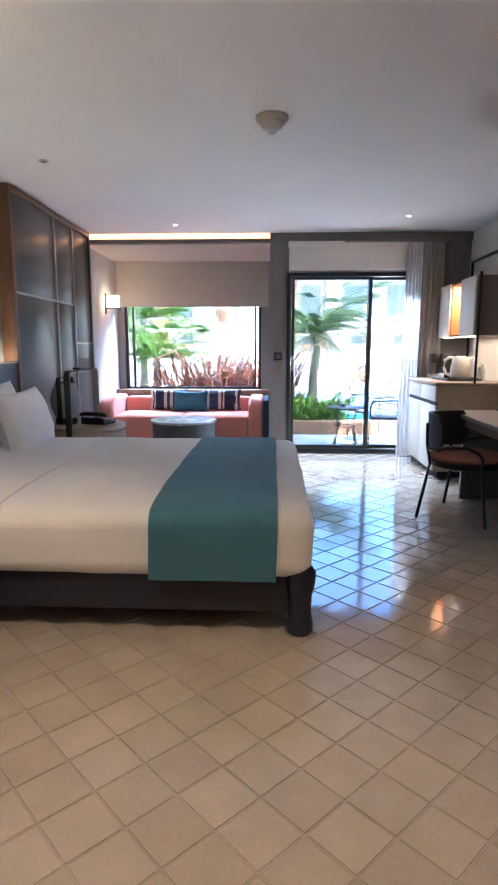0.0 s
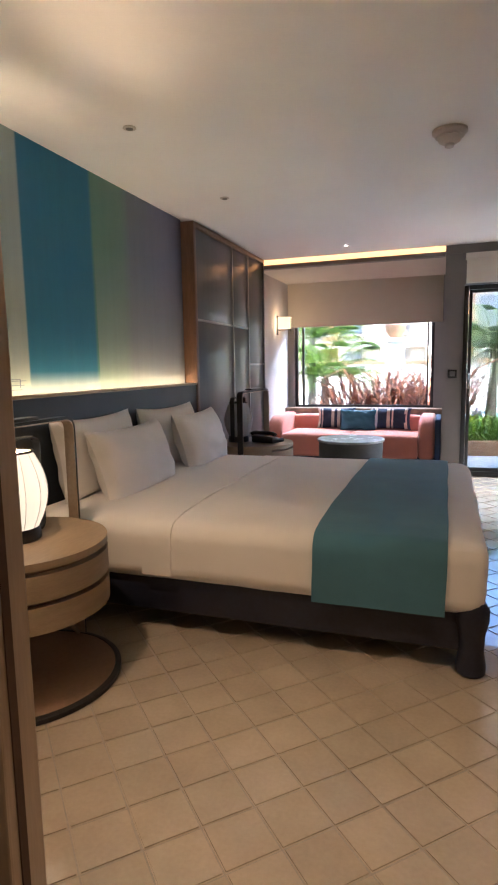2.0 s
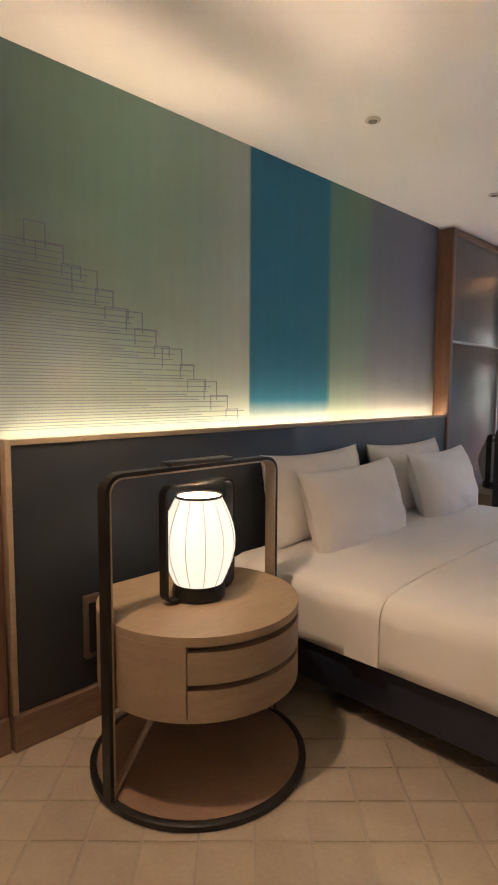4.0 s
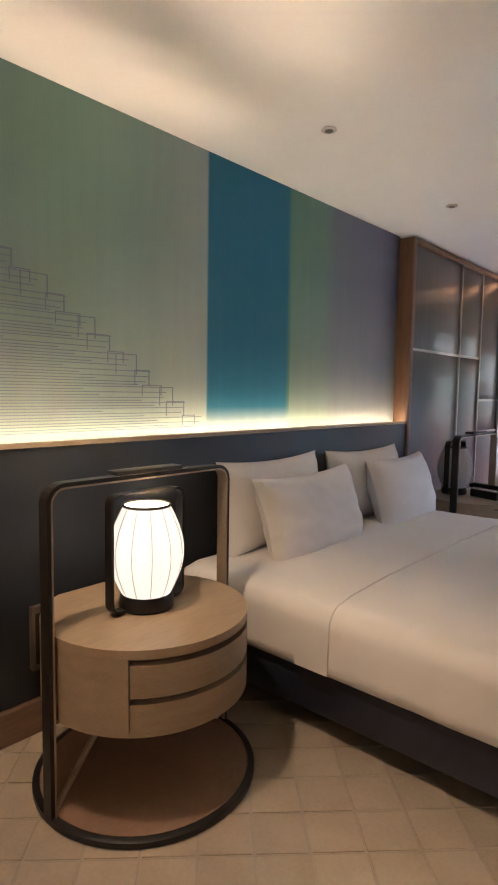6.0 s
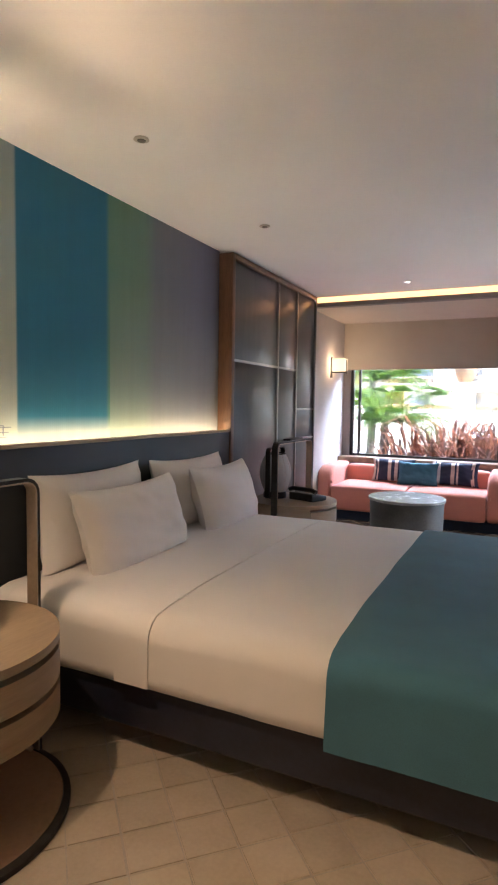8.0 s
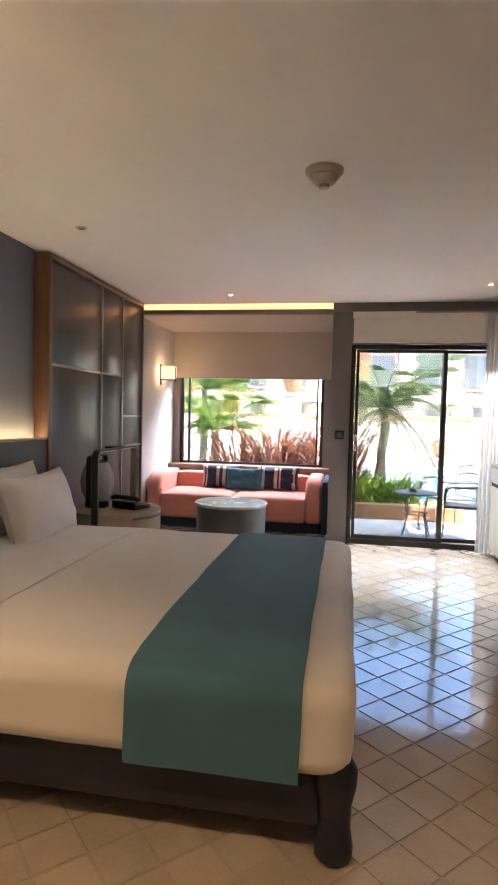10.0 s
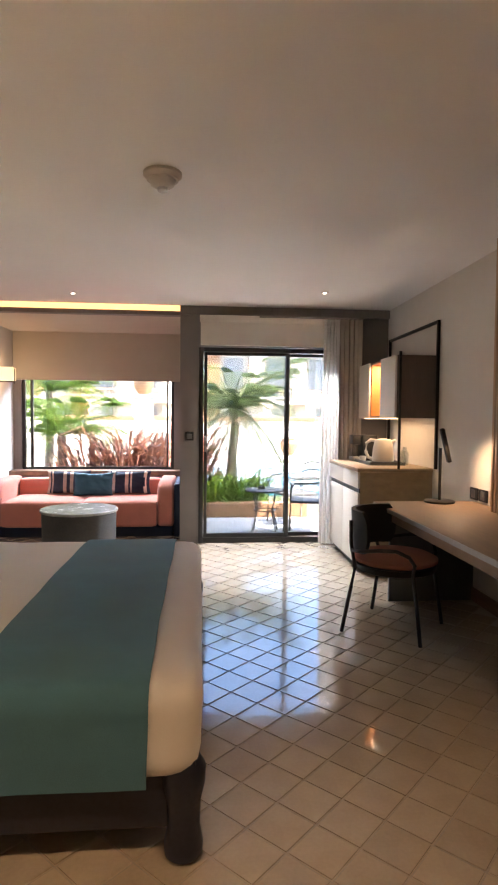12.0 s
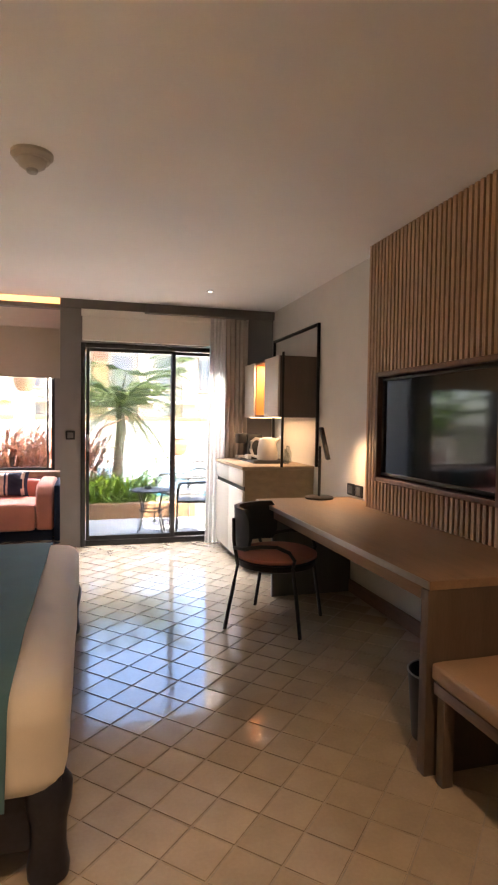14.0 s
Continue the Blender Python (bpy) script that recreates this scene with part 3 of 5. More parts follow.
part("frame", on_bed(boxm(0.16, 2.30, BY0 + 0.05, BY1 - 0.05, 0.10, 0.29, 0.012)), M_NAVY, bed, "dark stained bed base")
part("foot_rail", on_bed(boxm(2.30, 2.385, BY0 + 0.03, BY1 - 0.03, 0.20, 0.315, 0.012)), M_NAVY, bed, "dark carved foot rail")
for lx, ly in ((2.345, BY0 + 0.075), (2.345, BY1 - 0.075), (0.3, BY0 + 0.12), (0.3, BY1 - 0.12)):
    lg = bmesh.new()
    lathe(lg, ((0.045, 0.0), (0.058, 0.012), (0.06, 0.04), (0.05, 0.10), (0.052, 0.17), (0.066, 0.23), (0.068, 0.28), (0.05, 0.31)), lx, ly, 20)
    part("leg", on_bed(lg), M_NAVY, bed)
part("duvet", on_bed(soft_box(BX0 + 0.1, BX1, BY0, BY1, 0.258, 0.555, 0.085, 40, 40, 12, 0.025, 1.0, 0.006)), M_LINEN, bed, "smooth white duvet")
part("mattress", on_bed(soft_box(BX0, BX0 + 0.75, BY0 + 0.025, BY1 - 0.025, 0.262, 0.545, 0.07, 20, 20, 8, 0.01, 5.0, 0.003)), M_LINEN, bed, "white sheeted mattress")


def drape(x0, x1, off, z_low, thick, wob):
    """A cloth laid over the bed and down both sides."""
    bm = bmesh.new()
    prof, r = [], 0.085
    y0, y1, zt = BY0 - off, BY1 + off, 0.555 + off
    for z in np.linspace(z_low, zt - r, 8):
        prof.append((y0, z))
    for a in np.linspace(0.2, 1.57, 7):
        prof.append((y0 + r - r * math.cos(a), zt - r + r * math.sin(a)))
    for u in np.linspace(0.03, 0.97, 40):
        y = y0 + r + (y1 - y0 - 2 * r) * u
        prof.append((y, zt + 0.025 * (1 - (2 * (y - BY0) / (BY1 - BY0) - 1) ** 4)))
    for a in np.linspace(1.57, 0.2, 7):
        prof.append((y1 - r + r * math.cos(a), zt - r + r * math.sin(a)))
    for z in np.linspace(zt - r, z_low, 8):
        prof.append((y1, z))
    grid = []
    for x in np.linspace(x0, x1, 14):
        grid.append([bm.verts.new((x + wob * noise.noise((y * 2, z * 3, 7.0)), y + wob * 0.5 * noise.noise((x * 5, z * 6, 2.0)), z + wob * 0.3 * noise.noise((x * 7, y * 5, 4.0)))) for y, z in prof])
    for a, b in zip(grid, grid[1:]):
        for i in range(len(prof) - 1):
            bm.faces.new((a[i], a[i + 1], b[i + 1], b[i]))
    bmesh.ops.recalc_face_normals(bm, faces=bm.faces)
    bmesh.ops.solidify(bm, geom=bm.faces[:], thickness=thick)
    return bm


part("duvet_fold", on_bed(drape(0.88, 1.03, 0.006, 0.30, 0.005, 0.005)), M_LINEN, bed, "turned-over edge of the duvet")
rn = thing("bed_runner", "teal woven bed runner laid across the foot of the bed", "bed runner")
part("cloth", drape(1.70, 2.24, 0.014, 0.265, 0.008, 0.010), M_TEAL, rn)



def pillow_mesh(w, h, d, seed):
    bm = bmesh.new()
    n = 26
    faces = {}
    for side in (1, -1):
        for i in range(n + 1):
            for j in range(n + 1):
                u, v = 2 * i / n - 1, 2 * j / n - 1
                edge = (1 - abs(u) ** 2.6) * (1 - abs(v) ** 2.6)
                pin = 1 - 0.09 * (1 - v * v) * abs(u) ** 2, 1 - 0.11 * (1 - u * u) * abs(v) ** 2
                z = side * d / 2 * max(0, edge) ** 0.48
                z += (0.016 * noise.noise((u * 2.2, v * 2.2, seed + side)) + 0.007 * noise.noise((u * 6 + v * 3, v * 4, seed))) * (1 if edge > 0 else 0)
                faces[side, i, j] = bm.verts.new((u * w / 2 * pin[0], v * h / 2 * pin[1], z))
    for side in (1, -1):
        for i in range(n):
            for j in range(n):
                q = [faces[side, i, j], faces[side, i + 1, j], faces[side, i + 1, j + 1], faces[side, i, j + 1]]
                bm.faces.new(q if side > 0 else q[::-1])
    bmesh.ops.remove_doubles(bm, verts=bm.verts, dist=0.0008)
    return bm


# pillow plane: width along y, height up, leaning back on the bedhead
for name, x, y, z, w, h, lean, turn, seed in (("pillow", 0.245, -3.86, 0.765, 0.86, 0.48, 9, 2, 1), ("pillow", 0.245, -2.92, 0.76, 0.82, 0.47, 9, -2, 2),
                                              ("pillow", 0.45, -3.79, 0.715, 0.88, 0.46, 18, 3, 3), ("pillow", 0.45, -2.81, 0.725, 0.78, 0.46, 17, 2, 4)):
    p = single(name, pillow_mesh(w, h, 0.23, seed * 3.7), M_LINEN, "plump white linen bed pillow leaning on the bedhead", "pillow", "bed pillows")
    p.matrix_world = pose(x, y, z, 0, 0, turn) @ pose(0, 0, 0, 0, -lean, 0) @ Matrix(((0, 0, 1, 0), (1, 0, 0, 0), (0, 1, 0, 0), (0, 0, 0, 1)))


# ---- nightstands with arch and lantern ----
def nightstand(at, group):
    ns = thing("nightstand", "round pale oak nightstand with two drawers under a dark metal arch", "nightstand", at, group)
    r = 0.352

    def outline(rad, back):
        end = math.pi - math.acos(-back / rad)
        return [(rad * math.cos(-end + 2 * end * i / 60), rad * math.sin(-end + 2 * end * i / 60)) for i in range(61)]

    def plate(rad, back, z0, z1, a0=None, a1=None):
        bm = bmesh.new()
        pts = outline(rad, back) if a0 is None else [(rad * math.cos(a0 + (a1 - a0) * i / 28), rad * math.sin(a0 + (a1 - a0) * i / 28)) for i in range(29)] + [((rad - 0.05) * math.cos(a1 - (a1 - a0) * i / 28), (rad - 0.05) * math.sin(a1 - (a1 - a0) * i / 28)) for i in range(29)]
        lo = [bm.verts.new((*p, z0)) for p in pts]
        hi = [bm.verts.new((*p, z1)) for p in pts]
        for i in range(len(pts)):
            j = (i + 1) % len(pts)
            bm.faces.new((lo[i], lo[j], hi[j], hi[i]))
        bm.faces.new(lo[::-1])
        bm.faces.new(hi)
        return bm

    back = -0.315
    bs = bmesh.new()
    lathe(bs, ((0.367, 0.0), (0.384, 0.004), (0.384, 0.022), (0.376, 0.026), (0.362, 0.027), (0.360, 0.022)), 0, 0, 56)
    base = part("base_plate", bs, M_BLACK, ns, "dark rimmed round base plate")
    bt = bmesh.new()
    lathe(bt, ((0.359, 0.018), (0.359, 0.025)), 0, 0, 56)
    part("base_inlay", bt, M_BASETOP, base, "brown inlay of the base")
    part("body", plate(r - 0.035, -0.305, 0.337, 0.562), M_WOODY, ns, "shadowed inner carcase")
    part("top", plate(r, back, 0.562, 0.590), M_OAK, ns)
    part("bottom_panel", plate(r, back, 0.325, 0.337), M_OAK, ns)
    part("side_panel", plate(r, 0, 0.3375, 0.5615, -2.55, -0.81), M_OAK, ns)
    for z0, z1 in ((0.3375, 0.425), (0.444, 0.542)):
        part("drawer", plate(r, 0, z0, z1, -0.80, 2.0), M_OAK, ns)
    arch_y, top, rad = 0.383, 1.06, 0.06
    path = [(-arch_y, 0.02), (-arch_y, top - rad)]
    path += [(-arch_y + rad - rad * math.cos(a), top - rad + rad * math.sin(a)) for a in np.linspace(0.3, 1.57, 5)]
    path += [(-p[0], p[1]) for p in path[::-1]]
    for nm, x0, x1, inset, mt in (("arch", -0.02, 0.026, 0.0, M_BLACK), ("arch_lining", -0.022, 0.028, 0.0135, M_BRONZE)):
        bm = bmesh.new()
        rings = []
        for i, (y, z) in enumerate(path):
            c = Vector((0, 0, 0.6))
            a, b = Vector((0, *path[max(i - 1, 0)])), Vector((0, *path[min(i + 1, len(path) - 1)]))
            t = (b - a).normalized()
            nrm = Vector((0, t.z, -t.y))
            p = Vector((0, y, z)) + nrm * inset
            th = 0.013 if inset == 0 else 0.005
            q = p + nrm * th
            rings.append([bm.verts.new((x, v.y, v.z)) for v, x in ((p, x0), (p, x1), (q, x1), (q, x0))])
        for a, b in zip(rings, rings[1:]):
            for i in range(4):
                bm.faces.new((a[i], a[(i + 1) % 4], b[(i + 1) % 4], b[i]))
        bm.faces.new(rings[0][::-1])
        bm.faces.new(rings[-1])
        part(nm, bm, mt, ns, "dark metal arch" if mt is M_BLACK else "bronze inner face of the arch", smooth=False)
    part("reading_light", boxm(-0.03, 0.03, -0.14, 0.14, top + 0.002, top + 0.016, 0.004), M_BLACK, ns, "flat black light bar on the arch")
    for s in (-1, 1):
        st = bmesh.new()
        tube(st, [(0.0, s * 0.355, 0.03), (-0.02, s * 0.1, 0.325)], 0.011)
        part("strut", st, M_BRONZE, ns)
    return ns


ns1 = nightstand((0.60, -4.995, 0), "nightstands beside the bed")
ns2 = copy_thing(ns1, pose(0.58, -1.93, 0))


def lantern(at, lit):
    ln = thing("table_lantern", "glowing ribbed paper table lantern in a black handle frame" if lit else "unlit grey paper table lantern in a black handle frame", "table lamp", at)
    bs = bmesh.new()
    lathe(bs, ((0.078, 0.0), (0.085, 0.005), (0.085, 0.028), (0.08, 0.05), (0.055, 0.05)), 0, 0, 36)
    part("base", bs, M_BLACK, ln)
    shade = bmesh.new()
    prof = [(0.062 + 0.055 * math.sin(math.pi * (0.08 + 0.86 * k / 16)), 0.045 + 0.29 * k / 16) for k in range(17)]
    rings = []
    for r, z in prof:
        rings.append([shade.verts.new((r * math.cos(2 * math.pi * i / 72) * (1 - 0.012 * (i % 6 == 0)), r * math.sin(2 * math.pi * i / 72) * (1 - 0.012 * (i % 6 == 0)), z)) for i in range(72)])
    for a, b in zip(rings, rings[1:]):
        for i in range(72):
            shade.faces.new((a[i], a[(i + 1) % 72], b[(i + 1) % 72], b[i]))
    sh = part("shade", shade, M_SHADE if lit else M_SHADEOFF, ln, "ribbed translucent paper shade")
    for i in range(12):
        a = 2 * math.pi * i / 12
        rb = bmesh.new()
        tube(rb, [(r * 1.005 * math.cos(a), r * 1.005 * math.sin(a), z) for r, z in prof[::2]], 0.0012, 5)
        part("rib", rb, M_STRIPE, ln)
    rg = bmesh.new()
    tube(rg, [(0.072 * math.cos(a), 0.072 * math.sin(a), 0.337) for a in np.linspace(0, 2 * math.pi, 37)], 0.005, 6)
    part("top_ring", rg, M_BLACK, ln)
    fr = bmesh.new()
    hw, top, cr = 0.142, 0.385, 0.035
    pts = [(-0.09, 0.006), (-hw + cr, 0.006)]
    pts += [(-hw + cr - cr * math.sin(a), 0.006 + cr - cr * math.cos(a)) for a in np.linspace(0.3, 1.57, 5)]
    pts += [(-hw + cr - cr * math.cos(a), top - cr + cr * math.sin(a)) for a in np.linspace(0.0, 1.57, 6)]
    pts += [(-y, z) for y, z in pts[::-1]]
    rings = []
    for i, (y, z) in enumerate(pts):
        p, q = pts[max(i - 1, 0)], pts[min(i + 1, len(pts) - 1)]
        t = Vector((0, q[0] - p[0], q[1] - p[1])).normalized()
        nrm = Vector((0, t.z, -t.y)) * 0.009
        c = Vector((0, y, z))
        rings.append([fr.verts.new(v) for v in (c + Vector((-0.017, 0, 0)), c + Vector((0.017, 0, 0)), c + nrm + Vector((0.017, 0, 0)), c + nrm + Vector((-0.017, 0, 0)))])
    for a, b in zip(rings, rings[1:]):
        for i in range(4):
            fr.faces.new((a[i], a[(i + 1) % 4], b[(i + 1) % 4], b[i]))
    fr.faces.new(rings[0][::-1])
    fr.faces.new(rings[-1])
    part("handle_frame", fr, M_BLACK, ln)
    ln.scale = (1.1, 1.1, 1.06)
    return ln


lantern((0.60, -4.995, 0.59), True)
lantern((0.43, -1.93, 0.59), False)

sp = thing("socket_panel", "tall brown socket panel on the bedhead behind the nightstand", "socket", (0.12, -5.15, 0.385))
part("plate", boxm(0.001, 0.03, -0.035, 0.035, -0.125, 0.125, 0.003), M_TAUPEW, sp)
part("insert", boxm(0.0305, 0.034, -0.025, 0.025, -0.10, 0.10, 0.002), M_BLACK, sp)

# telephone
ph = thing("telephone", "black desk telephone with handset on the nightstand", "telephone", (0.70, -1.90, 0.59), rz=70)
ph.scale = (1.15, 1.2, 1.0)
pb = bmesh.new()
box(pb, -0.08, 0.08, -0.10, 0.10, 0.0, 0.035, 0.01)
for v in pb.verts:
    if v.co.z > 0.02 and v.co.x < 0:
        v.co.z += 0.025
part("base", pb, M_BLACK, ph)
hs = bmesh.new()
tube(hs, [(-0.085 + 0.03, -0.11, 0.075), (-0.055, -0.08, 0.088), (-0.055, 0.08, 0.088), (-0.055, 0.11, 0.075)], 0.018, 10)
part("handset", hs, M_BLACK, ph)
part("keypad", boxm(0.0, 0.065, -0.05, 0.05, 0.034, 0.039, 0.002), M_DARKLACQ, ph)

# ---- sconce ----
sn = thing("wall_sconce", "lit square wall sconce with black bracket beside the window", "wall lamp", (0.0, 0.84, 1.75))
part("bracket", boxm(0.0, 0.012, -0.03, 0.03, -0.06, 0.20, 0.003), M_BLACK, sn)
part("arm", boxm(0.012, 0.192, -0.008, 0.008, 0.0, 0.016, 0.002), M_BLACK, sn)
sh = part("shade", boxm(0.03, 0.19, -0.07, 0.07, 0.018, 0.175, 0.006), M_SCONCE, sn, "glowing cream shade")
sh.visible_shadow = False
part("end_bar", boxm(0.192, 0.202, -0.008, 0.008, -0.02, 0.16, 0.002), M_BLACK, sn)

# ---- sofa ----
SX0, SX1, SY0, SY1 = 0.01, 2.09, 0.33, 1.195
sofa = thing("sofa", "low coral upholstered alcove sofa with dark navy base", "sofa", (1.05, 0.76, 0))


def on_sofa(bm):
    bmesh.ops.translate(bm, verts=bm.verts, vec=(-1.05, -0.76, 0))
    return bm


part("base", on_sofa(boxm(SX0 + 0.02, SX1 - 0.02, SY0 + 0.04, SY1 - 0.02, 0.0, 0.105, 0.006)), M_NAVYCLOTH, sofa, "dark navy plinth")
for x0, x1 in ((SX0 + 0.18, 1.05), (1.056, SX1 - 0.19)):
    part("seat_cushion", on_sofa(soft_box(x0, x1, SY0 - 0.02, SY1 - 0.18, 0.11, 0.40, 0.035, 14, 14, 6, 0.012, x0, 0.003)), M_CORAL, sofa)
part("backrest", on_sofa(soft_box(SX0 + 0.18, SX1 - 0.19, SY1 - 0.20, SY1, 0.11, 0.595, 0.04, 16, 10, 6, 0.0, 2.0, 0.003)), M_CORAL, sofa)
for x0, x1 in ((SX0, SX0 + 0.178), (SX1 - 0.188, SX1)):
    arm = soft_box(x0, x1, SY0, SY1, 0.11, 0.62, 0.045, 10, 14, 10, 0.0, x0 + 4, 0.002)
    for v in arm.verts:
        if v.co.y < SY0 + 0.22 and v.co.z > 0.45:
            v.co.z -= 0.10 * ((SY0 + 0.22 - v.co.y) / 0.22) ** 2
    part("armrest", on_sofa(arm), M_CORAL, sofa)
part("outer_side", on_sofa(boxm(SX1 + 0.004, ALC_X - 0.015, SY0 - 0.01, SY1, 0.0, 0.60, 0.008)), M_NAVYCLOTH, sofa, "navy outer side panel")


def cushion(x, z, w, material, label, stripes=(), turn=0, y=0.90):
    c = thing("throw_cushion", label, "cushion", (x, y, z), "cushions on the sofa")
    m = pose(0, 0, 0, 78, 0, turn)
    bm = pillow_mesh(w, 0.29, 0.11, x * 5)
    bmesh.ops.transform(bm, matrix=m, verts=bm.verts)
    ob = part("cover", bm, material, c)
    if stripes:
        ob.data.materials.append(M_STRIPE)
        inv = m.inverted()
        for poly in ob.data.polygons:
            u = (inv @ poly.center).x / w + 0.5
            if any(a <= u <= b for a, b in stripes):
                poly.material_index = 1
    return c


cushion(0.80, 0.555, 0.52, M_NAVYCLOTH, "navy cushion with cream stripes leaning on the sofa back", ((0.02, 0.10), (0.13, 0.17), (0.40, 0.45), (0.55, 0.60)), 2, 0.93)
cushion(1.11, 0.54, 0.48, M_BLUECLOTH, "plain teal blue cushion leaning among striped ones", (), -2, 0.82)
cushion(1.52, 0.555, 0.54, M_NAVYCLOTH, "navy cushion with cream stripes beside the teal one", ((0.02, 0.08), (0.12, 0.20), (0.44, 0.50), (0.53, 0.58), (0.85, 0.9)), -2, 0.92)

# ---- drum table ----
ct = thing("coffee_table", "round drum coffee table with pale stone top before the sofa", "coffee table", (1.24, -0.60, 0))
tb = bmesh.new()
lathe(tb, ((0.30, 0.0), (0.30, 0.02), (0.335, 0.04), (0.345, 0.42), (0.34, 0.445)), 0, 0, 48)
part("drum", tb, M_DRUM, ct, "dark grey drum body")
tt = bmesh.new()
lathe(tt, ((0.345, 0.446), (0.36, 0.45), (0.36, 0.47), (0.355, 0.475)), 0, 0, 48)
part("tabletop", tt, M_STONE, ct, "pale speckled stone top")

# ---- counter with upper cabinet ----
KX, KY0, KY1 = 3.76, -1.28, -0.20
kc = thing("minibar_cabinet", "cream-fronted minibar cabinet with oak top and side", "cabinet", (4.09, -0.74, 0))


def on_k(bm):
    bmesh.ops.translate(bm, verts=bm.verts, vec=(-4.09, 0.74, 0))
    return bm


part("body", on_k(boxm(KX + 0.02, W - 0.002, KY0, KY1, 0.06, 0.885, 0.002)), M_OAK, kc, "oak carcase")
part("plinth", on_k(boxm(KX + 0.06, W - 0.002, KY0 + 0.02, KY1, 0.0, 0.06)), M_BLACK, kc)
part("worktop", on_k(boxm(KX - 0.01, W - 0.002, KY0 - 0.012, KY1, 0.888, 0.92, 0.003)), M_OAK, kc, "oak worktop")
for y0, y1 in ((KY0 + 0.004, -0.745), (-0.738, KY1)):
    part("door", on_k(boxm(KX, KX + 0.018, y0, y1, 0.07, 0.70, 0.002)), M_CREAM, kc)
    part("drawer", on_k(boxm(KX, KX + 0.018, y0, y1, 0.74, 0.882, 0.002)), M_CREAM, kc)
part("shadow_gap", on_k(boxm(KX + 0.012, KX + 0.019, KY0 + 0.004, KY1, 0.702, 0.738)), M_BLACK, kc)

uc = thing("wall_cabinet", "cream and brown wall cabinet with an open lit niche", "cabinet", (4.24, -0.80, 1.36))


def on_u(bm):
    bmesh.ops.translate(bm, verts=bm.verts, vec=(-4.24, 0.80, -1.36))
    return bm


part("side", on_u(boxm(4.065, W - 0.002, -1.36, -1.335, 1.36, 1.90, 0.002)), M_TAUPEW, uc, "dark brown side")
part("side", on_u(boxm(4.065, W - 0.002, -0.275, -0.25, 1.36, 1.90, 0.002)), M_WOOD, uc)
part("top_board", on_u(boxm(4.065, W - 0.002, -1.333, -0.277, 1.88, 1.90)), M_WOOD, uc)
part("bottom_board", on_u(boxm(4.065, W - 0.002, -1.333, -0.277, 1.36, 1.378)), M_WOOD, uc)
part("niche_back", on_u(boxm(W - 0.02, W - 0.002, -1.333, -0.277, 1.378, 1.88)), M_ORANGE, uc, "orange-lit niche back")
for y in (-0.95, -0.60):
    part("divider", on_u(boxm(4.07, W - 0.02, y - 0.008, y + 0.008, 1.378, 1.88)), M_ORANGE, uc)
part("door", on_u(boxm(4.045, 4.063, -1.36, -0.95, 1.36, 1.90, 0.002)), M_CREAM, uc, "cream flat door")
part("door", on_u(boxm(4.045, 4.063, -0.60, -0.25, 1.36, 1.90, 0.002)), M_CREAM, uc, "cream flat door")
part("light_bar", on_u(boxm(4.09, 4.12, -1.3, -0.3, 1.352, 1.359)), glow("cabinet_led", (1, 0.66, 0.3), 0.15), uc, "warm LED bar", smooth=False)

fr = thing("metal_frame", "dark metal bar frame standing on the minibar counter", "shelf frame", (4.35, -0.7, 0.92))
for a, b, c, d, e, g in ((W - 0.03, W - 0.004, -1.385, -1.362, 0.92, 2.20), (W - 0.03, W - 0.004, -0.13, -0.105, 0.92, 2.20), (W - 0.03, W - 0.004, -1.36, -0.132, 2.175, 2.20), (4.075, 4.095, -1.385, -1.365, 0.92, 1.93)):
    bm = boxm(a, b, c, d, e, g, 0.003)
    bmesh.ops.translate(bm, verts=bm.verts, vec=(-4.35, 0.7, -0.92))
    part("bar", bm, M_BLACK, fr)

# things on the counter
tr = thing("tray", "flat grey tray on the minibar counter", "tray", (4.12, -0.66, 0.92))
part("plate", boxm(-0.17, 0.17, -0.32, 0.30, 0.0, 0.006, 0.002), M_DRUM, tr)
for a in ((-0.17, -0.16, -0.32, 0.30), (0.16, 0.17, -0.32, 0.30), (-0.16, 0.16, -0.32, -0.31), (-0.16, 0.16, 0.29, 0.30)):
    part("rim", boxm(a[0], a[1], a[2], a[3], 0.0061, 0.03, 0.002), M_DRUM, tr)
kt = thing("kettle", "cream plastic electric kettle with loop handle", "kettle", (4.12, -0.84, 0.927), rz=-20)
kt.scale = (1.15, 1.15, 1.15)
kb = bmesh.new()
lathe(kb, ((0.085, 0.02), (0.09, 0.03), (0.083, 0.12), (0.07, 0.19), (0.062, 0.20), (0.02, 0.208)), 0, 0, 28)
part("jug", kb, M_PLASTIC, kt)
kb = bmesh.new()
lathe(kb, ((0.08, 0.0), (0.085, 0.004), (0.085, 0.018)), 0, 0, 28)
part("power_base", kb, M_DRUM, kt)
kb = bmesh.new()
tube(kb, [(-0.06, 0, 0.19), (-0.10, 0, 0.195), (-0.135, 0, 0.17), (-0.14, 0, 0.10), (-0.12, 0, 0.05), (-0.085, 0, 0.04)], 0.013, 8)
part("handle", kb, M_PLASTIC, kt)
kb = bmesh.new()
tube(kb, [(0.06, 0, 0.17), (0.10, 0, 0.195)], 0.02, 8, 0.012)
part("spout", kb, M_PLASTIC, kt)
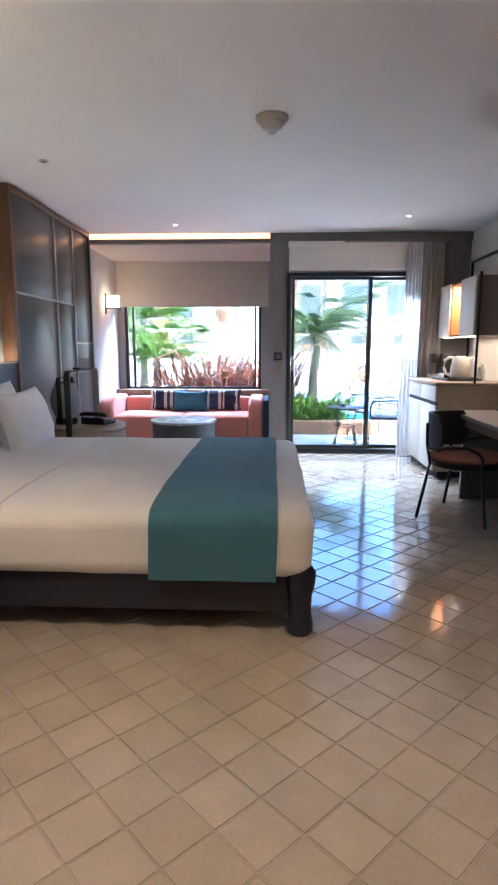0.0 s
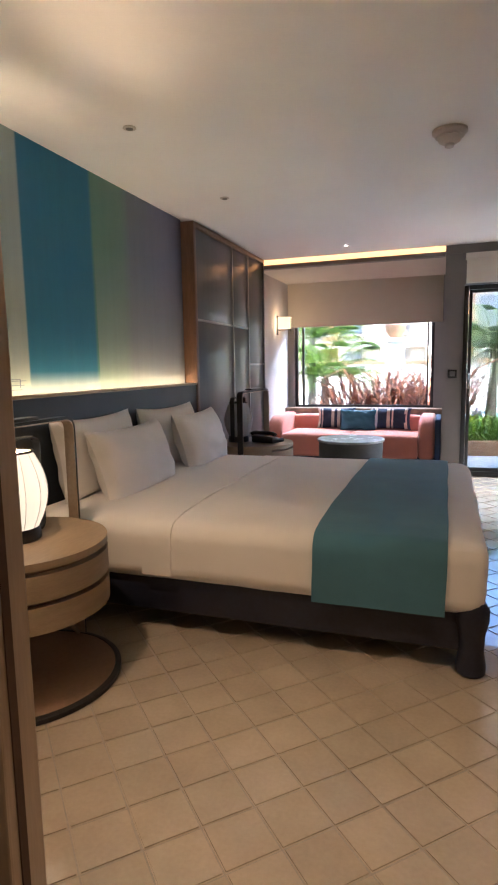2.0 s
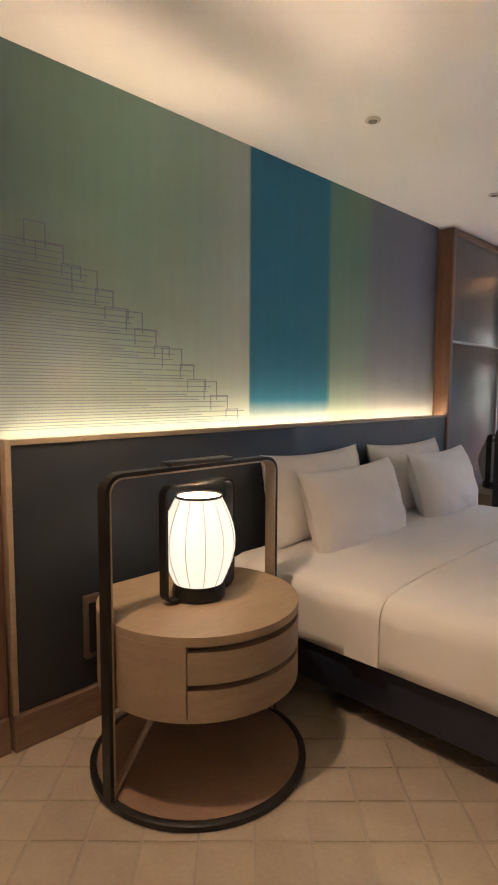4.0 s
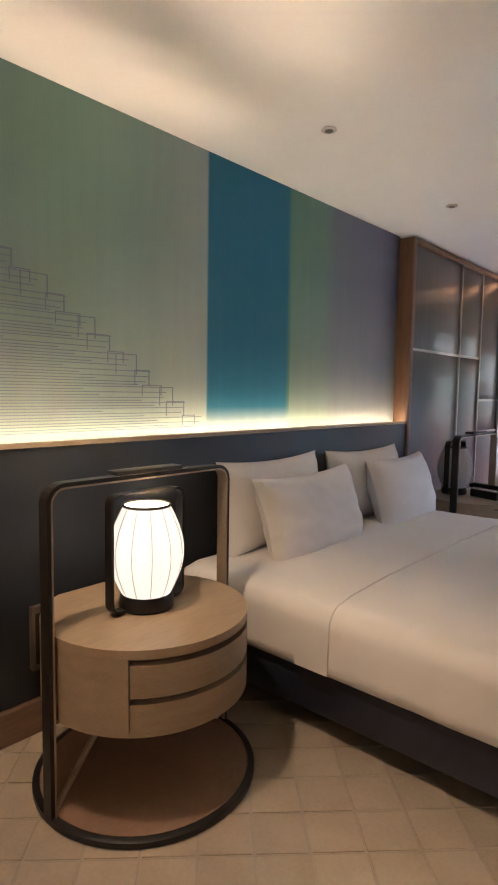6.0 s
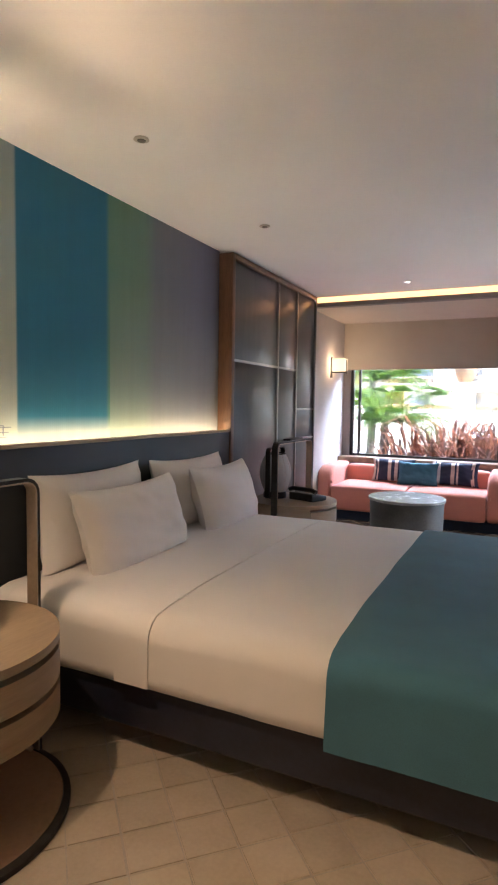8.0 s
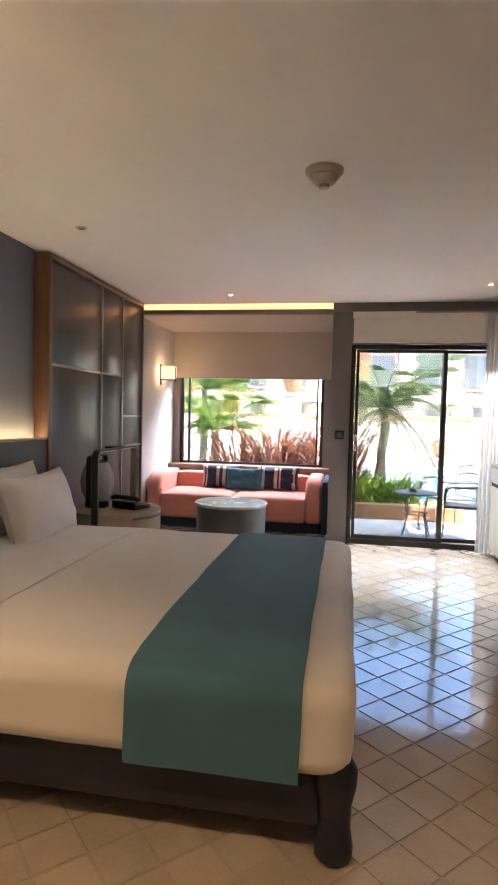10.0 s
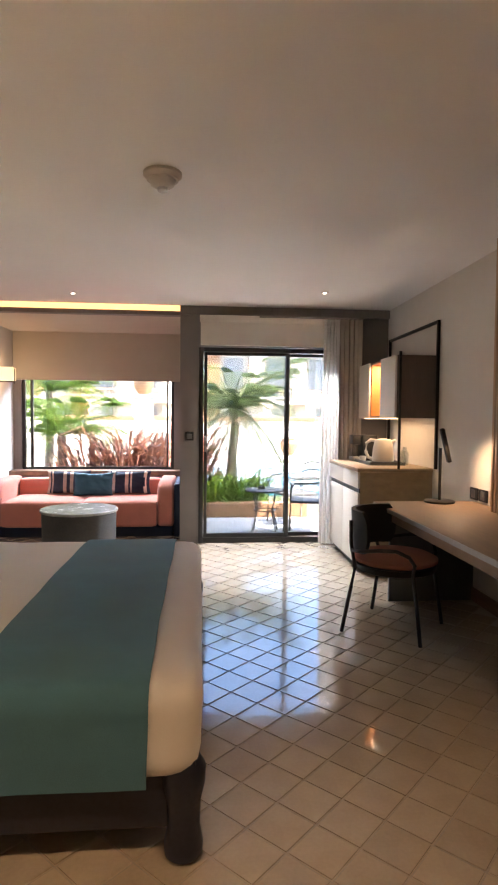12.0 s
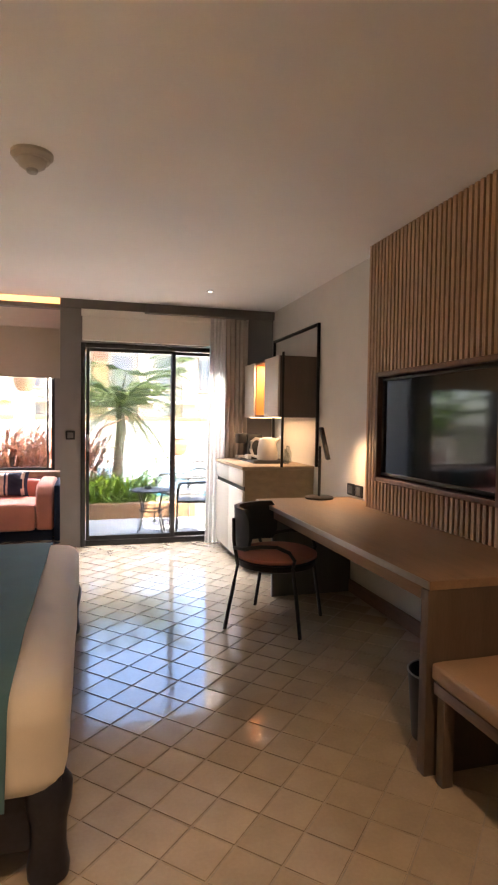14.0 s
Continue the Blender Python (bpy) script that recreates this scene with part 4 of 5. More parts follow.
for gx, gy, h in ((4.26, -0.98, 0.14), (4.31, -0.90, 0.17)):
    gl = bmesh.new()
    lathe(gl, ((0.03, 0.0), (0.034, 0.004), (0.036, h * 0.6), (0.02, h * 0.8), (0.014, h)), 0, 0, 20)
    o = single("glass_bottle", gl, M_BOTTLE, "small clear glass water bottle on the counter", "bottle", "bottles on the counter")
    o.location = (gx, gy, 0.92)
cm = thing("coffee_machine", "small black coffee machine on the counter", "coffee machine", (4.02, -0.40, 0.927))
cm.scale = (1.35, 1.35, 1.25)
part("body", boxm(0.0, 0.12, -0.06, 0.07, 0.0, 0.21, 0.012), M_BLACK, cm)
part("head", boxm(-0.07, -0.002, -0.05, 0.06, 0.13, 0.21, 0.01), M_BLACK, cm)
part("drip_tray", boxm(-0.07, -0.002, -0.05, 0.06, 0.0, 0.03, 0.006), M_STEEL, cm)
cu = bmesh.new()
lathe(cu, ((0.022, 0.0), (0.026, 0.003), (0.036, 0.055), (0.034, 0.056), (0.022, 0.008)), 0, 0, 20)
o = single("cup", cu, M_WHITE, "small white cup on the tray", "cup")
o.location = (4.0, -0.58, 0.927)

# ---- desk ----
DX, DY0, DY1 = 3.665, -4.29, -2.03
dk = thing("desk", "long brown laminate writing desk with metal front edge", "desk", (4.05, -3.2, 0))


def on_d(bm):
    bmesh.ops.translate(bm, verts=bm.verts, vec=(-4.05, 3.2, 0))
    return bm


part("desktop", on_d(boxm(DX + 0.006, W - 0.002, DY0, DY1, 0.705, 0.74, 0.003)), M_DESK, dk)
part("edge_strip", on_d(boxm(DX - 0.002, DX + 0.005, DY0, DY1, 0.710, 0.738, 0.001)), M_STEEL, dk, "thin metal edge strip")
part("apron", on_d(boxm(DX + 0.03, DX + 0.05, DY0 + 0.052, DY1 - 0.002, 0.645, 0.704, 0.002)), M_DESK, dk)
part("end_panel", on_d(boxm(DX, W - 0.002, DY0, DY0 + 0.05, 0.0, 0.704, 0.003)), M_TAUPEW, dk, "brown end panel")
part("end_panel", on_d(boxm(DX + 0.12, W - 0.002, DY1 - 0.04, DY1 - 0.004, 0.0, 0.704, 0.003)), M_DARKLACQ, dk)

# slatted wall panel with television
TY0, TY1, TZ0, TZ1 = -3.86, -2.70, 0.965, 1.625
SLX = 4.30
sl = thing("slat_wall", "walnut slatted wall panel above the desk", "wall panel", kind="structure")
part("backing", slab_with_holes(bmesh.new(), "x", SLX + 0.03, W - 0.001, -5.6, -2.52, 0.742, C - 0.002, [(TY0, TY1, TZ0, TZ1)]), M_SLATBACK, sl, "dark backing board", smooth=False)
for a, b, c, d in ((TY0 - 0.03, TY0, TZ0 - 0.03, TZ1 + 0.03), (TY1, TY1 + 0.03, TZ0 - 0.03, TZ1 + 0.03), (TY0, TY1, TZ1, TZ1 + 0.03), (TY0, TY1, TZ0 - 0.03, TZ0)):
    part("recess_frame", boxm(SLX - 0.008, SLX + 0.029, a, b, c, d, 0.002), M_WOOD, sl)
slat_meshes = {}
y = -2.545
while y > -5.58:
    near = TY0 - 0.03 < y < TY1 + 0.03
    for z0, z1 in (((0.742, TZ0 - 0.031), (TZ1 + 0.031, C - 0.004)) if near else ((0.742, C - 0.004),)):
        key = (z0, z1)
        if key not in slat_meshes:
            slat_meshes[key] = mesh_of("slat", boxm(0, 0.03, -0.013, 0.013, z0, z1, 0.003, 1), M_SLAT, False)
        s = new("slat", slat_meshes[key])
        s.parent = sl
        s.location = (SLX - 0.001, y, 0)
    y -= 0.044
tv = thing("television", "large black flat-screen television set into the slat wall", "television", (SLX + 0.022, (TY0 + TY1) / 2, (TZ0 + TZ1) / 2))
hw, hh = (TY1 - TY0) / 2 - 0.012, (TZ1 - TZ0) / 2 - 0.012
part("casing", boxm(0.012, 0.075, -hw, hw, -hh, hh, 0.004), M_BLACK, tv)
part("screen", boxm(0.006, 0.0115, -hw + 0.02, hw - 0.02, -hh + 0.02, hh - 0.015), M_SCREEN, tv, smooth=False)
for a, b, c, d in ((-hw, hw, -hh, -hh + 0.019), (-hw, hw, hh - 0.014, hh), (-hw, -hw + 0.019, -hh + 0.019, hh - 0.014), (hw - 0.019, hw, -hh + 0.019, hh - 0.014)):
    part("bezel", boxm(0.0, 0.0118, a, b, c, d, 0.002), M_BLACK, tv)

# desk lamp
dl = thing("desk_lamp", "slim black desk lamp with round base, switched on", "desk lamp", (4.14, -2.10, 0.74))
bm = bmesh.new()
lathe(bm, ((0.105, 0.0), (0.11, 0.004), (0.11, 0.014), (0.10, 0.02)), 0, 0, 40)
part("base", bm, M_BLACK, dl)
bm = bmesh.new()
tube(bm, [(0, 0, 0.02), (0, 0, 0.40)], 0.011, 12)
part("stem", bm, M_BLACK, dl)
bm = boxm(-0.014, 0.014, -0.02, 0.02, -0.13, 0.13, 0.006)
bmesh.ops.transform(bm, matrix=pose(0.025, -0.03, 0.42, 10, -18, 0), verts=bm.verts)
part("head", bm, M_BLACK, dl, "flat black lamp head")
for sy in (-2.06, -2.20):
    so = thing("wall_socket", "dark square wall socket plate above the desk", "socket", (W, sy, 0.80), "sockets above the desk")
    part("plate", boxm(-0.012, -0.001, -0.06, 0.06, -0.045, 0.045, 0.003), M_BLACK, so)
    part("insert", boxm(-0.015, -0.0122, -0.03, 0.03, -0.03, 0.03, 0.002), M_DARKLACQ, so)
sw = thing("light_switch", "dark square light switch plate on the taupe pier", "light switch", (2.27, 0, 1.15))
part("plate", boxm(-0.045, 0.045, -0.012, -0.001, -0.045, 0.045, 0.003), M_BLACK, sw)
part("rocker", boxm(-0.028, 0.028, -0.016, -0.0122, -0.028, 0.028, 0.002), M_DARKLACQ, sw)

# ---- chair ----
ch = thing("desk_chair", "black metal armchair with rust round seat at the desk", "chair", (3.64, -2.60, 0), rz=-38)
bm = bmesh.new()
lathe(bm, ((0.02, 0.435), (0.23, 0.438), (0.262, 0.452), (0.262, 0.47), (0.22, 0.49), (0.10, 0.497), (0.02, 0.498)), 0.0, 0, 36, 1.0, 1.05)
part("seat", bm, M_CORALD, ch, "rust cloth seat")
bm = bmesh.new()
lathe(bm, ((0.02, 0.38), (0.22, 0.385), (0.252, 0.40), (0.255, 0.434), (0.02, 0.4345)), 0.0, 0, 36, 1.0, 1.05)
part("seat_pan", bm, M_BLACK, ch, "black seat pan")
bm = bmesh.new()
n, rows = 16, []
for k, z in enumerate(np.linspace(0.51, 0.77, 8)):
    shrink = 1 - 0.12 * (abs(k - 3.5) / 3.5) ** 3
    ring = []
    for r in (0.245, 0.275):
        for i in (range(n + 1) if r < 0.26 else range(n, -1, -1)):
            a = math.pi + radians(72) * shrink * (2 * i / n - 1)
            ring.append(bm.verts.new((r * math.cos(a) - 0.03 * (z - 0.5), r * math.sin(a), z)))
    rows.append(ring)
for a, b in zip(rows, rows[1:]):
    for i in range(len(a)):
        bm.faces.new((a[i], a[(i + 1) % len(a)], b[(i + 1) % len(a)], b[i]))
bm.faces.new(rows[0][::-1])
bm.faces.new(rows[-1])
part("backrest", bm, M_HEAD, ch, "curved black padded backrest")
for s in (-1, 1):
    bm = bmesh.new()
    tube(bm, [(-0.25, s * 0.26, 0.008), (-0.20, s * 0.235, 0.30), (-0.18, s * 0.225, 0.42), (-0.22, s * 0.20, 0.56), (-0.235, s * 0.17, 0.70)], 0.012)
    part("leg", bm, M_BLACK, ch)
    bm = bmesh.new()
    tube(bm, [(0.24, s * 0.235, 0.008), (0.20, s * 0.215, 0.30), (0.18, s * 0.21, 0.42)], 0.012)
    part("leg", bm, M_BLACK, ch)
    bm = bmesh.new()
    tube(bm, [(-0.21, s * 0.215, 0.52), (-0.12, s * 0.285, 0.535), (0.0, s * 0.30, 0.56), (0.10, s * 0.285, 0.565), (0.17, s * 0.25, 0.53), (0.195, s * 0.225, 0.48), (0.18, s * 0.21, 0.42)], 0.012)
    part("armrest", bm, M_BLACK, ch)
bm = bmesh.new()
tube(bm, [(0.215 * math.cos(a), 0.225 * math.sin(a), 0.405) for a in np.linspace(0, 2 * math.pi, 33)], 0.011)
part("seat_ring", bm, M_BLACK, ch)

# luggage bench and bin
bn = thing("luggage_bench", "brown wood luggage bench with tan leather top", "bench", (4.01, -4.835, 0))
part("cushion", soft_box(-0.34, 0.34, -0.54, 0.53, 0.375, 0.45, 0.02, 12, 14, 4, 0.006, 3.0, 0.002), M_TAN, bn, "tan leather top")
part("frame", boxm(-0.33, 0.33, -0.53, 0.52, 0.33, 0.374, 0.004), M_WOODY, bn)
for x in (-0.32, 0.275):
    for yy in (-0.52, 0.465):
        part("leg", boxm(x, x + 0.045, yy, yy + 0.045, 0.0, 0.33, 0.004), M_TAUPEW, bn)
bi = thing("waste_bin", "small round black waste bin under the desk", "waste bin", (3.87, -4.06, 0))
bm = bmesh.new()
lathe(bm, ((0.095, 0.0), (0.10, 0.004), (0.12, 0.27), (0.124, 0.28), (0.117, 0.28), (0.10, 0.02), (0.05, 0.015)), 0, 0, 32)
part("bucket", bm, M_BLACK, bi)
bm = bmesh.new()
tube(bm, [(0.121 * math.cos(a), 0.121 * math.sin(a), 0.283) for a in np.linspace(0, 2 * math.pi, 33)], 0.004, 6)
part("rim", bm, M_STEEL, bi)

# slatted sliding door, slid open behind the partition
sd = thing("door_2", "slatted brown wood sliding door, slid open at the entry", "door", (1.12, -6.31, 0), kind="structure")
for x0, x1 in ((-0.50, -0.42), (0.42, 0.50)):
    part("stile", boxm(x0, x1, -0.022, 0.022, 0.01, 2.3, 0.004), M_WOOD, sd)
for z0, z1 in ((0.01, 0.12), (2.2, 2.3)):
    part("rail", boxm(-0.42, 0.42, -0.02, 0.02, z0, z1, 0.003), M_WOOD, sd)
for i in range(9):
    part("slat", boxm(-0.40 + i * 0.092, -0.335 + i * 0.092, -0.012, 0.012, 0.12, 2.2, 0.002), M_WOOD, sd)
for y0, y1 in ((-0.062, -0.0225), (0.0225, 0.062)):
    part("handle", boxm(0.43, 0.49, y0, y1, 0.90, 1.20, 0.006), M_WOODY, sd, "square wood block handle")

# ---- ceiling fixtures ----
sm = thing("smoke_detector", "round off-white ceiling smoke detector", "smoke detector", (2.20, -3.29, C))
sm.scale = (1.1, 1.1, 1.15)
bm = bmesh.new()
lathe(bm, ((0.085, 0.0), (0.085, -0.012), (0.075, -0.018), (0.07, -0.03)), 0, 0, 36)
part("base", bm, M_OFFWHITE, sm)
bm = bmesh.new()
lathe(bm, ((0.06, -0.0305), (0.052, -0.05), (0.032, -0.062)), 0, 0, 36)
part("sensor_head", bm, M_OFFWHITE, sm)
bm = bmesh.new()
lathe(bm, ((0.024, -0.0625), (0.022, -0.075), (0.012, -0.08)), 0, 0, 24)
part("sensor_tip", bm, M_STEEL, sm)
for dx, dy, lit in ((0.60, -3.965, 0), (0.60, -2.595, 0), (1.17, -0.52, 1), (3.54, -0.83, 1)):
    dn = thing("downlight", "small lit recessed ceiling downlight" if lit else "small recessed ceiling downlight, off", "downlight", (dx, dy, C), "ceiling downlights")
    bm = bmesh.new()
    lathe(bm, ((0.034, -0.001), (0.036, -0.005), (0.028, -0.008)), 0, 0, 24)
    part("trim_ring", bm, M_STEEL if lit else M_OFFWHITE, dn)
    bm = bmesh.new()
    lathe(bm, ((0.020, -0.0085), (0.018, -0.011)), 0, 0, 20)
    part("bulb", bm, M_BULB if lit else M_GREYM, dn)

# ---- outside ----
setting("ground", boxm(-400, 400, 0.16, 800, -0.5, -0.20), M_EARTH, "brown garden ground reaching the distance", "ground")
setting("pavement_terrace", boxm(2.345, 9, 0.145, 1.75, -0.19, -0.03), M_PATIO, "pale stone terrace outside the glass door", "terrace")
setting("water_pool", boxm(1.5, 12, 5.2, 10.5, -0.19, -0.10), M_WATER, "blue swimming pool beyond the garden", "pool")
setting("pavement_poolside", boxm(-6, 14, 10.5, 14.0, -0.19, -0.06), M_PATIO, "pale stone paving behind the pool", "paving")
setting("kerb_planter", boxm(2.35, 3.9, 1.76, 1.95, -0.19, 0.17, 0.02), M_TERRA, "low terracotta planter wall edging the terrace", "planter wall")
setting("backdrop_wall", boxm(-8, 16, 14.0, 14.3, -0.19, 1.27), M_STUCCO, "cream stucco garden wall behind the pool", "wall")
setting("backdrop_wall_cap", boxm(-8.1, 16.1, 13.95, 14.35, 1.27, 1.42, 0.03), M_TERRA, "terracotta cap of the garden wall", "wall")


def pot_pillar(x, y, h):
    p = thing("planter_pillar", "cream stucco pillar carrying a round terracotta pot", "pillar", (x, y, -0.19), "pillars by the pool")
    part("shaft", boxm(-0.25, 0.25, -0.25, 0.25, 0.0, h, 0.02), M_STUCCO, p)
    part("cap", boxm(-0.32, 0.32, -0.32, 0.32, h, h + 0.12, 0.02), M_STUCCO, p)
    bm = bmesh.new()
    lathe(bm, ((0.14, h + 0.12), (0.26, h + 0.3), (0.30, h + 0.5), (0.22, h + 0.62), (0.25, h + 0.68), (0.2, h + 0.68)), 0, 0, 24)
    part("pot", bm, M_TERRA, p)


for x, y, h in ((0.72, 10.9, 2.1), (5.2, 12.0, 0.25), (-3, 13, 2.1)):
    pot_pillar(x, y, h)

hs = thing("pool_house", "cream stucco house with terracotta roof behind the pool", "house", (3, 22, -0.19))
part("wall", boxm(-14, 12, 0, 6, 0, 5.2), M_STUCCO, hs, smooth=False)
bm = bmesh.new()
box(bm, -14.6, 12.6, -0.8, 6.8, 5.2, 5.5)
part("roof", bm, M_TERRA, hs, "terracotta roof edge")
for i in range(12):
    x = -13.0 + i * 2.1
    part("column", boxm(x, x + 0.7, -0.5, -0.02, 0.0, 5.19, 0.03), M_STUCCO if i % 3 else M_TERRA, hs, smooth=False)
for i in range(11):
    for z in (0.6, 3.0):
        x = -12.1 + i * 2.1
        w = part("window", boxm(x, x + 0.95, -0.04, 0.0, z, z + 1.5), M_HOUSEPANE, hs, smooth=False)
        part("sill", boxm(x - 0.08, x + 1.03, -0.16, -0.041, z - 0.12, z - 0.01), M_TERRA, w, smooth=False)
for z in (2.55, 2.85):
    part("balcony_rail", boxm(-14, 12, -0.9, -0.82, z, z + 0.07), M_STUCCO, hs, smooth=False)
part("balcony_floor", boxm(-14, 12, -0.95, -0.51, 2.25, 2.4), M_STUCCO, hs, smooth=False)


R = random.Random(5)


def frond(bm, base, yaw, length, rise, droop, leaf, width, n=22):
    """A feather leaf: an arched midrib with many narrow leaflets."""
    pts = []
    for k in range(n + 1):
        u = k / n
        out = length * u * (1 - 0.15 * u * droop)
        pts.append(Vector(base) + Vector((math.cos(yaw) * out, math.sin(yaw) * out, rise * length * u - droop * length * u * u)))
    tube(bm, pts[::2], 0.012, 5, 0.003)
    for k in range(2, n + 1):
        d = (pts[k] - pts[k - 1]).normalized()
        side = d.cross(Vector((0, 0, 1))).normalized()
        ln = leaf * math.sin(math.pi * (0.12 + 0.82 * k / n)) * R.uniform(0.85, 1.1)
        for s in (-1, 1):
            tip = pts[k] + ln * (0.75 * s * side + 0.55 * d) + Vector((0, 0, -0.28 * ln))
            mid = pts[k] + 0.5 * ln * (0.85 * s * side + 0.5 * d)
            a = [bm.verts.new(v) for v in (pts[k] - d * width / 2, mid - d * width * 0.7, tip, mid + d * width * 0.7, pts[k] + d * width / 2)]
            bm.faces.new(a)


def palm(at, height, fronds, length, leaf, width, material, label, lean=0.1, dead=0):
    t = thing("palm_tree", label, "palm tree", at)
    bm = bmesh.new()
    tube(bm, [(lean * math.sin(2 * u), 0.04 * math.sin(5 * u), height * u) for u in np.linspace(0, 1, 14)], 0.10, 12, 0.065)
    for v in bm.verts:
        v.co.xy *= 1 + 0.12 * math.sin(v.co.z * 40)
    part("trunk", bm, M_BARK, t)
    top = (lean * math.sin(2), 0.0, height)
    for i in range(fronds):
        bm = bmesh.new()
        hang = i >= fronds - dead
        frond(bm, top, i * 2.4 + R.uniform(-0.2, 0.2), length * R.uniform(0.8, 1.1), -0.25 if hang else R.uniform(0.2, 1.5), R.uniform(0.9, 1.2) if hang else R.uniform(0.5, 1.0), leaf, width, 30)
        part("frond", bm, material, t, smooth=False)
    return t


palm((2.82, 3.4, -0.20), 1.70, 62, 1.45, 0.38, 0.008, M_LEAF, "small feather palm with brown trunk in the garden bed", 0.12, 12)
palm((0.15, 3.15, -0.20), 1.25, 30, 1.25, 0.42, 0.009, M_LEAF2, "bright green areca palm outside the alcove window", 0.05)
palm((-0.4, 4.4, -0.20), 2.0, 26, 1.6, 0.5, 0.010, M_LEAF2, "tall green areca palm behind the window bed", 0.1)


def blade_bush(at, n, h, spread, width, material, label, name, group=""):
    t = thing(name, label, "shrub", at, group)
    bm = bmesh.new()
    for i in range(n):
        a, r = R.uniform(0, 6.28), spread * math.sqrt(R.random()) * 0.5
        root = Vector((r * math.cos(a), r * math.sin(a), R.uniform(0, h * 0.35)))
        out = Vector((math.cos(a + R.uniform(-0.8, 0.8)), math.sin(a + R.uniform(-0.8, 0.8)), 0))
        ln = h * R.uniform(0.5, 0.95)
        side = out.cross(Vector((0, 0, 1))) * width
        p1 = root + out * ln * 0.3 + Vector((0, 0, ln * 0.55))
        p2 = root + out * ln * 0.75 + Vector((0, 0, ln * R.uniform(0.35, 0.8)))
        v = [bm.verts.new(q) for q in (root, p1 - side, p2, p1 + side)]
        bm.faces.new(v)
    part("foliage", bm, material, t, smooth=False)
    return t


for x, y, h in ((0.75, 2.7, 1.5), (1.15, 3.2, 1.75), (1.5, 2.7, 1.5), (1.95, 3.0, 1.7), (2.2, 3.6, 1.6)):
    blade_bush((x, y, -0.20), 150, h, 0.6, 0.022, M_REDLEAF, "red-leaved cordyline shrub outside the window", "cordyline_shrub", "cordylines by the window")
for x, y, h in ((2.55, 2.4, 0.75), (2.95, 2.7, 0.85), (2.45, 3.0, 0.8), (3.3, 2.3, 0.4)):
    blade_bush((x, y, -0.20), 260, h, 0.8, 0.02, M_LEAF2, "bright green leafy shrub in the planter bed", "green_shrub", "shrubs in the planter")

# terrace furniture
pt = thing("terrace_table", "small round woven terrace table with splayed legs", "table", (3.17, 0.72, -0.03))
bm = bmesh.new()
lathe(bm, ((0.235, 0.50), (0.245, 0.505), (0.245, 0.52), (0.235, 0.525)), 0, 0, 32)
part("tabletop", bm, M_GREYM, pt)
for i in range(4):
    a = 0.6 + i * math.pi / 2
    bm = bmesh.new()
    tube(bm, [(0.21 * math.cos(a), 0.21 * math.sin(a), 0.0), (0.13 * math.cos(a), 0.13 * math.sin(a), 0.28), (0.19 * math.cos(a), 0.19 * math.sin(a), 0.50)], 0.01)
    part("leg", bm, M_GREYM, pt)
bm = bmesh.new()
tube(bm, [(0.135 * math.cos(a), 0.135 * math.sin(a), 0.27) for a in np.linspace(0, 6.283, 25)], 0.008, 6)
part("stretcher_ring", bm, M_GREYM, pt)
as_ = bmesh.new()
lathe(as_, ((0.04, 0.0), (0.045, 0.03), (0.035, 0.03), (0.03, 0.01)), 0, 0, 20)
o = single("ashtray", as_, M_DRUM, "small dark round ashtray on the terrace table", "ashtray")
o.location = (3.13, 0.74, 0.495)


def terrace_chair(at, rz):
    c = thing("terrace_chair", "grey metal terrace armchair with woven seat", "chair", at, "terrace chairs", rz=rz)
    part("seat", boxm(-0.24, 0.24, -0.24, 0.24, 0.39, 0.42, 0.01), M_GREYM, c)
    for s in (-1, 1):
        bm = bmesh.new()
        tube(bm, [(-0.26, s * 0.25, 0.0), (-0.24, s * 0.25, 0.55), (-0.20, s * 0.25, 0.62), (0.15, s * 0.25, 0.64), (0.24, s * 0.25, 0.60), (0.26, s * 0.25, 0.0)], 0.013)
        part("arm_frame", bm, M_GREYM, c)
    for z in (0.5, 0.6, 0.7, 0.8):
        bm = bmesh.new()
        tube(bm, [(0.24 + 0.08 * (z - 0.4), -0.25, z - 0.05), (0.29 + 0.08 * (z - 0.4), -0.12, z), (0.29 + 0.08 * (z - 0.4), 0.12, z), (0.24 + 0.08 * (z - 0.4), 0.25, z - 0.05)], 0.011)
        part("back_rail", bm, M_GREYM, c)
    return c


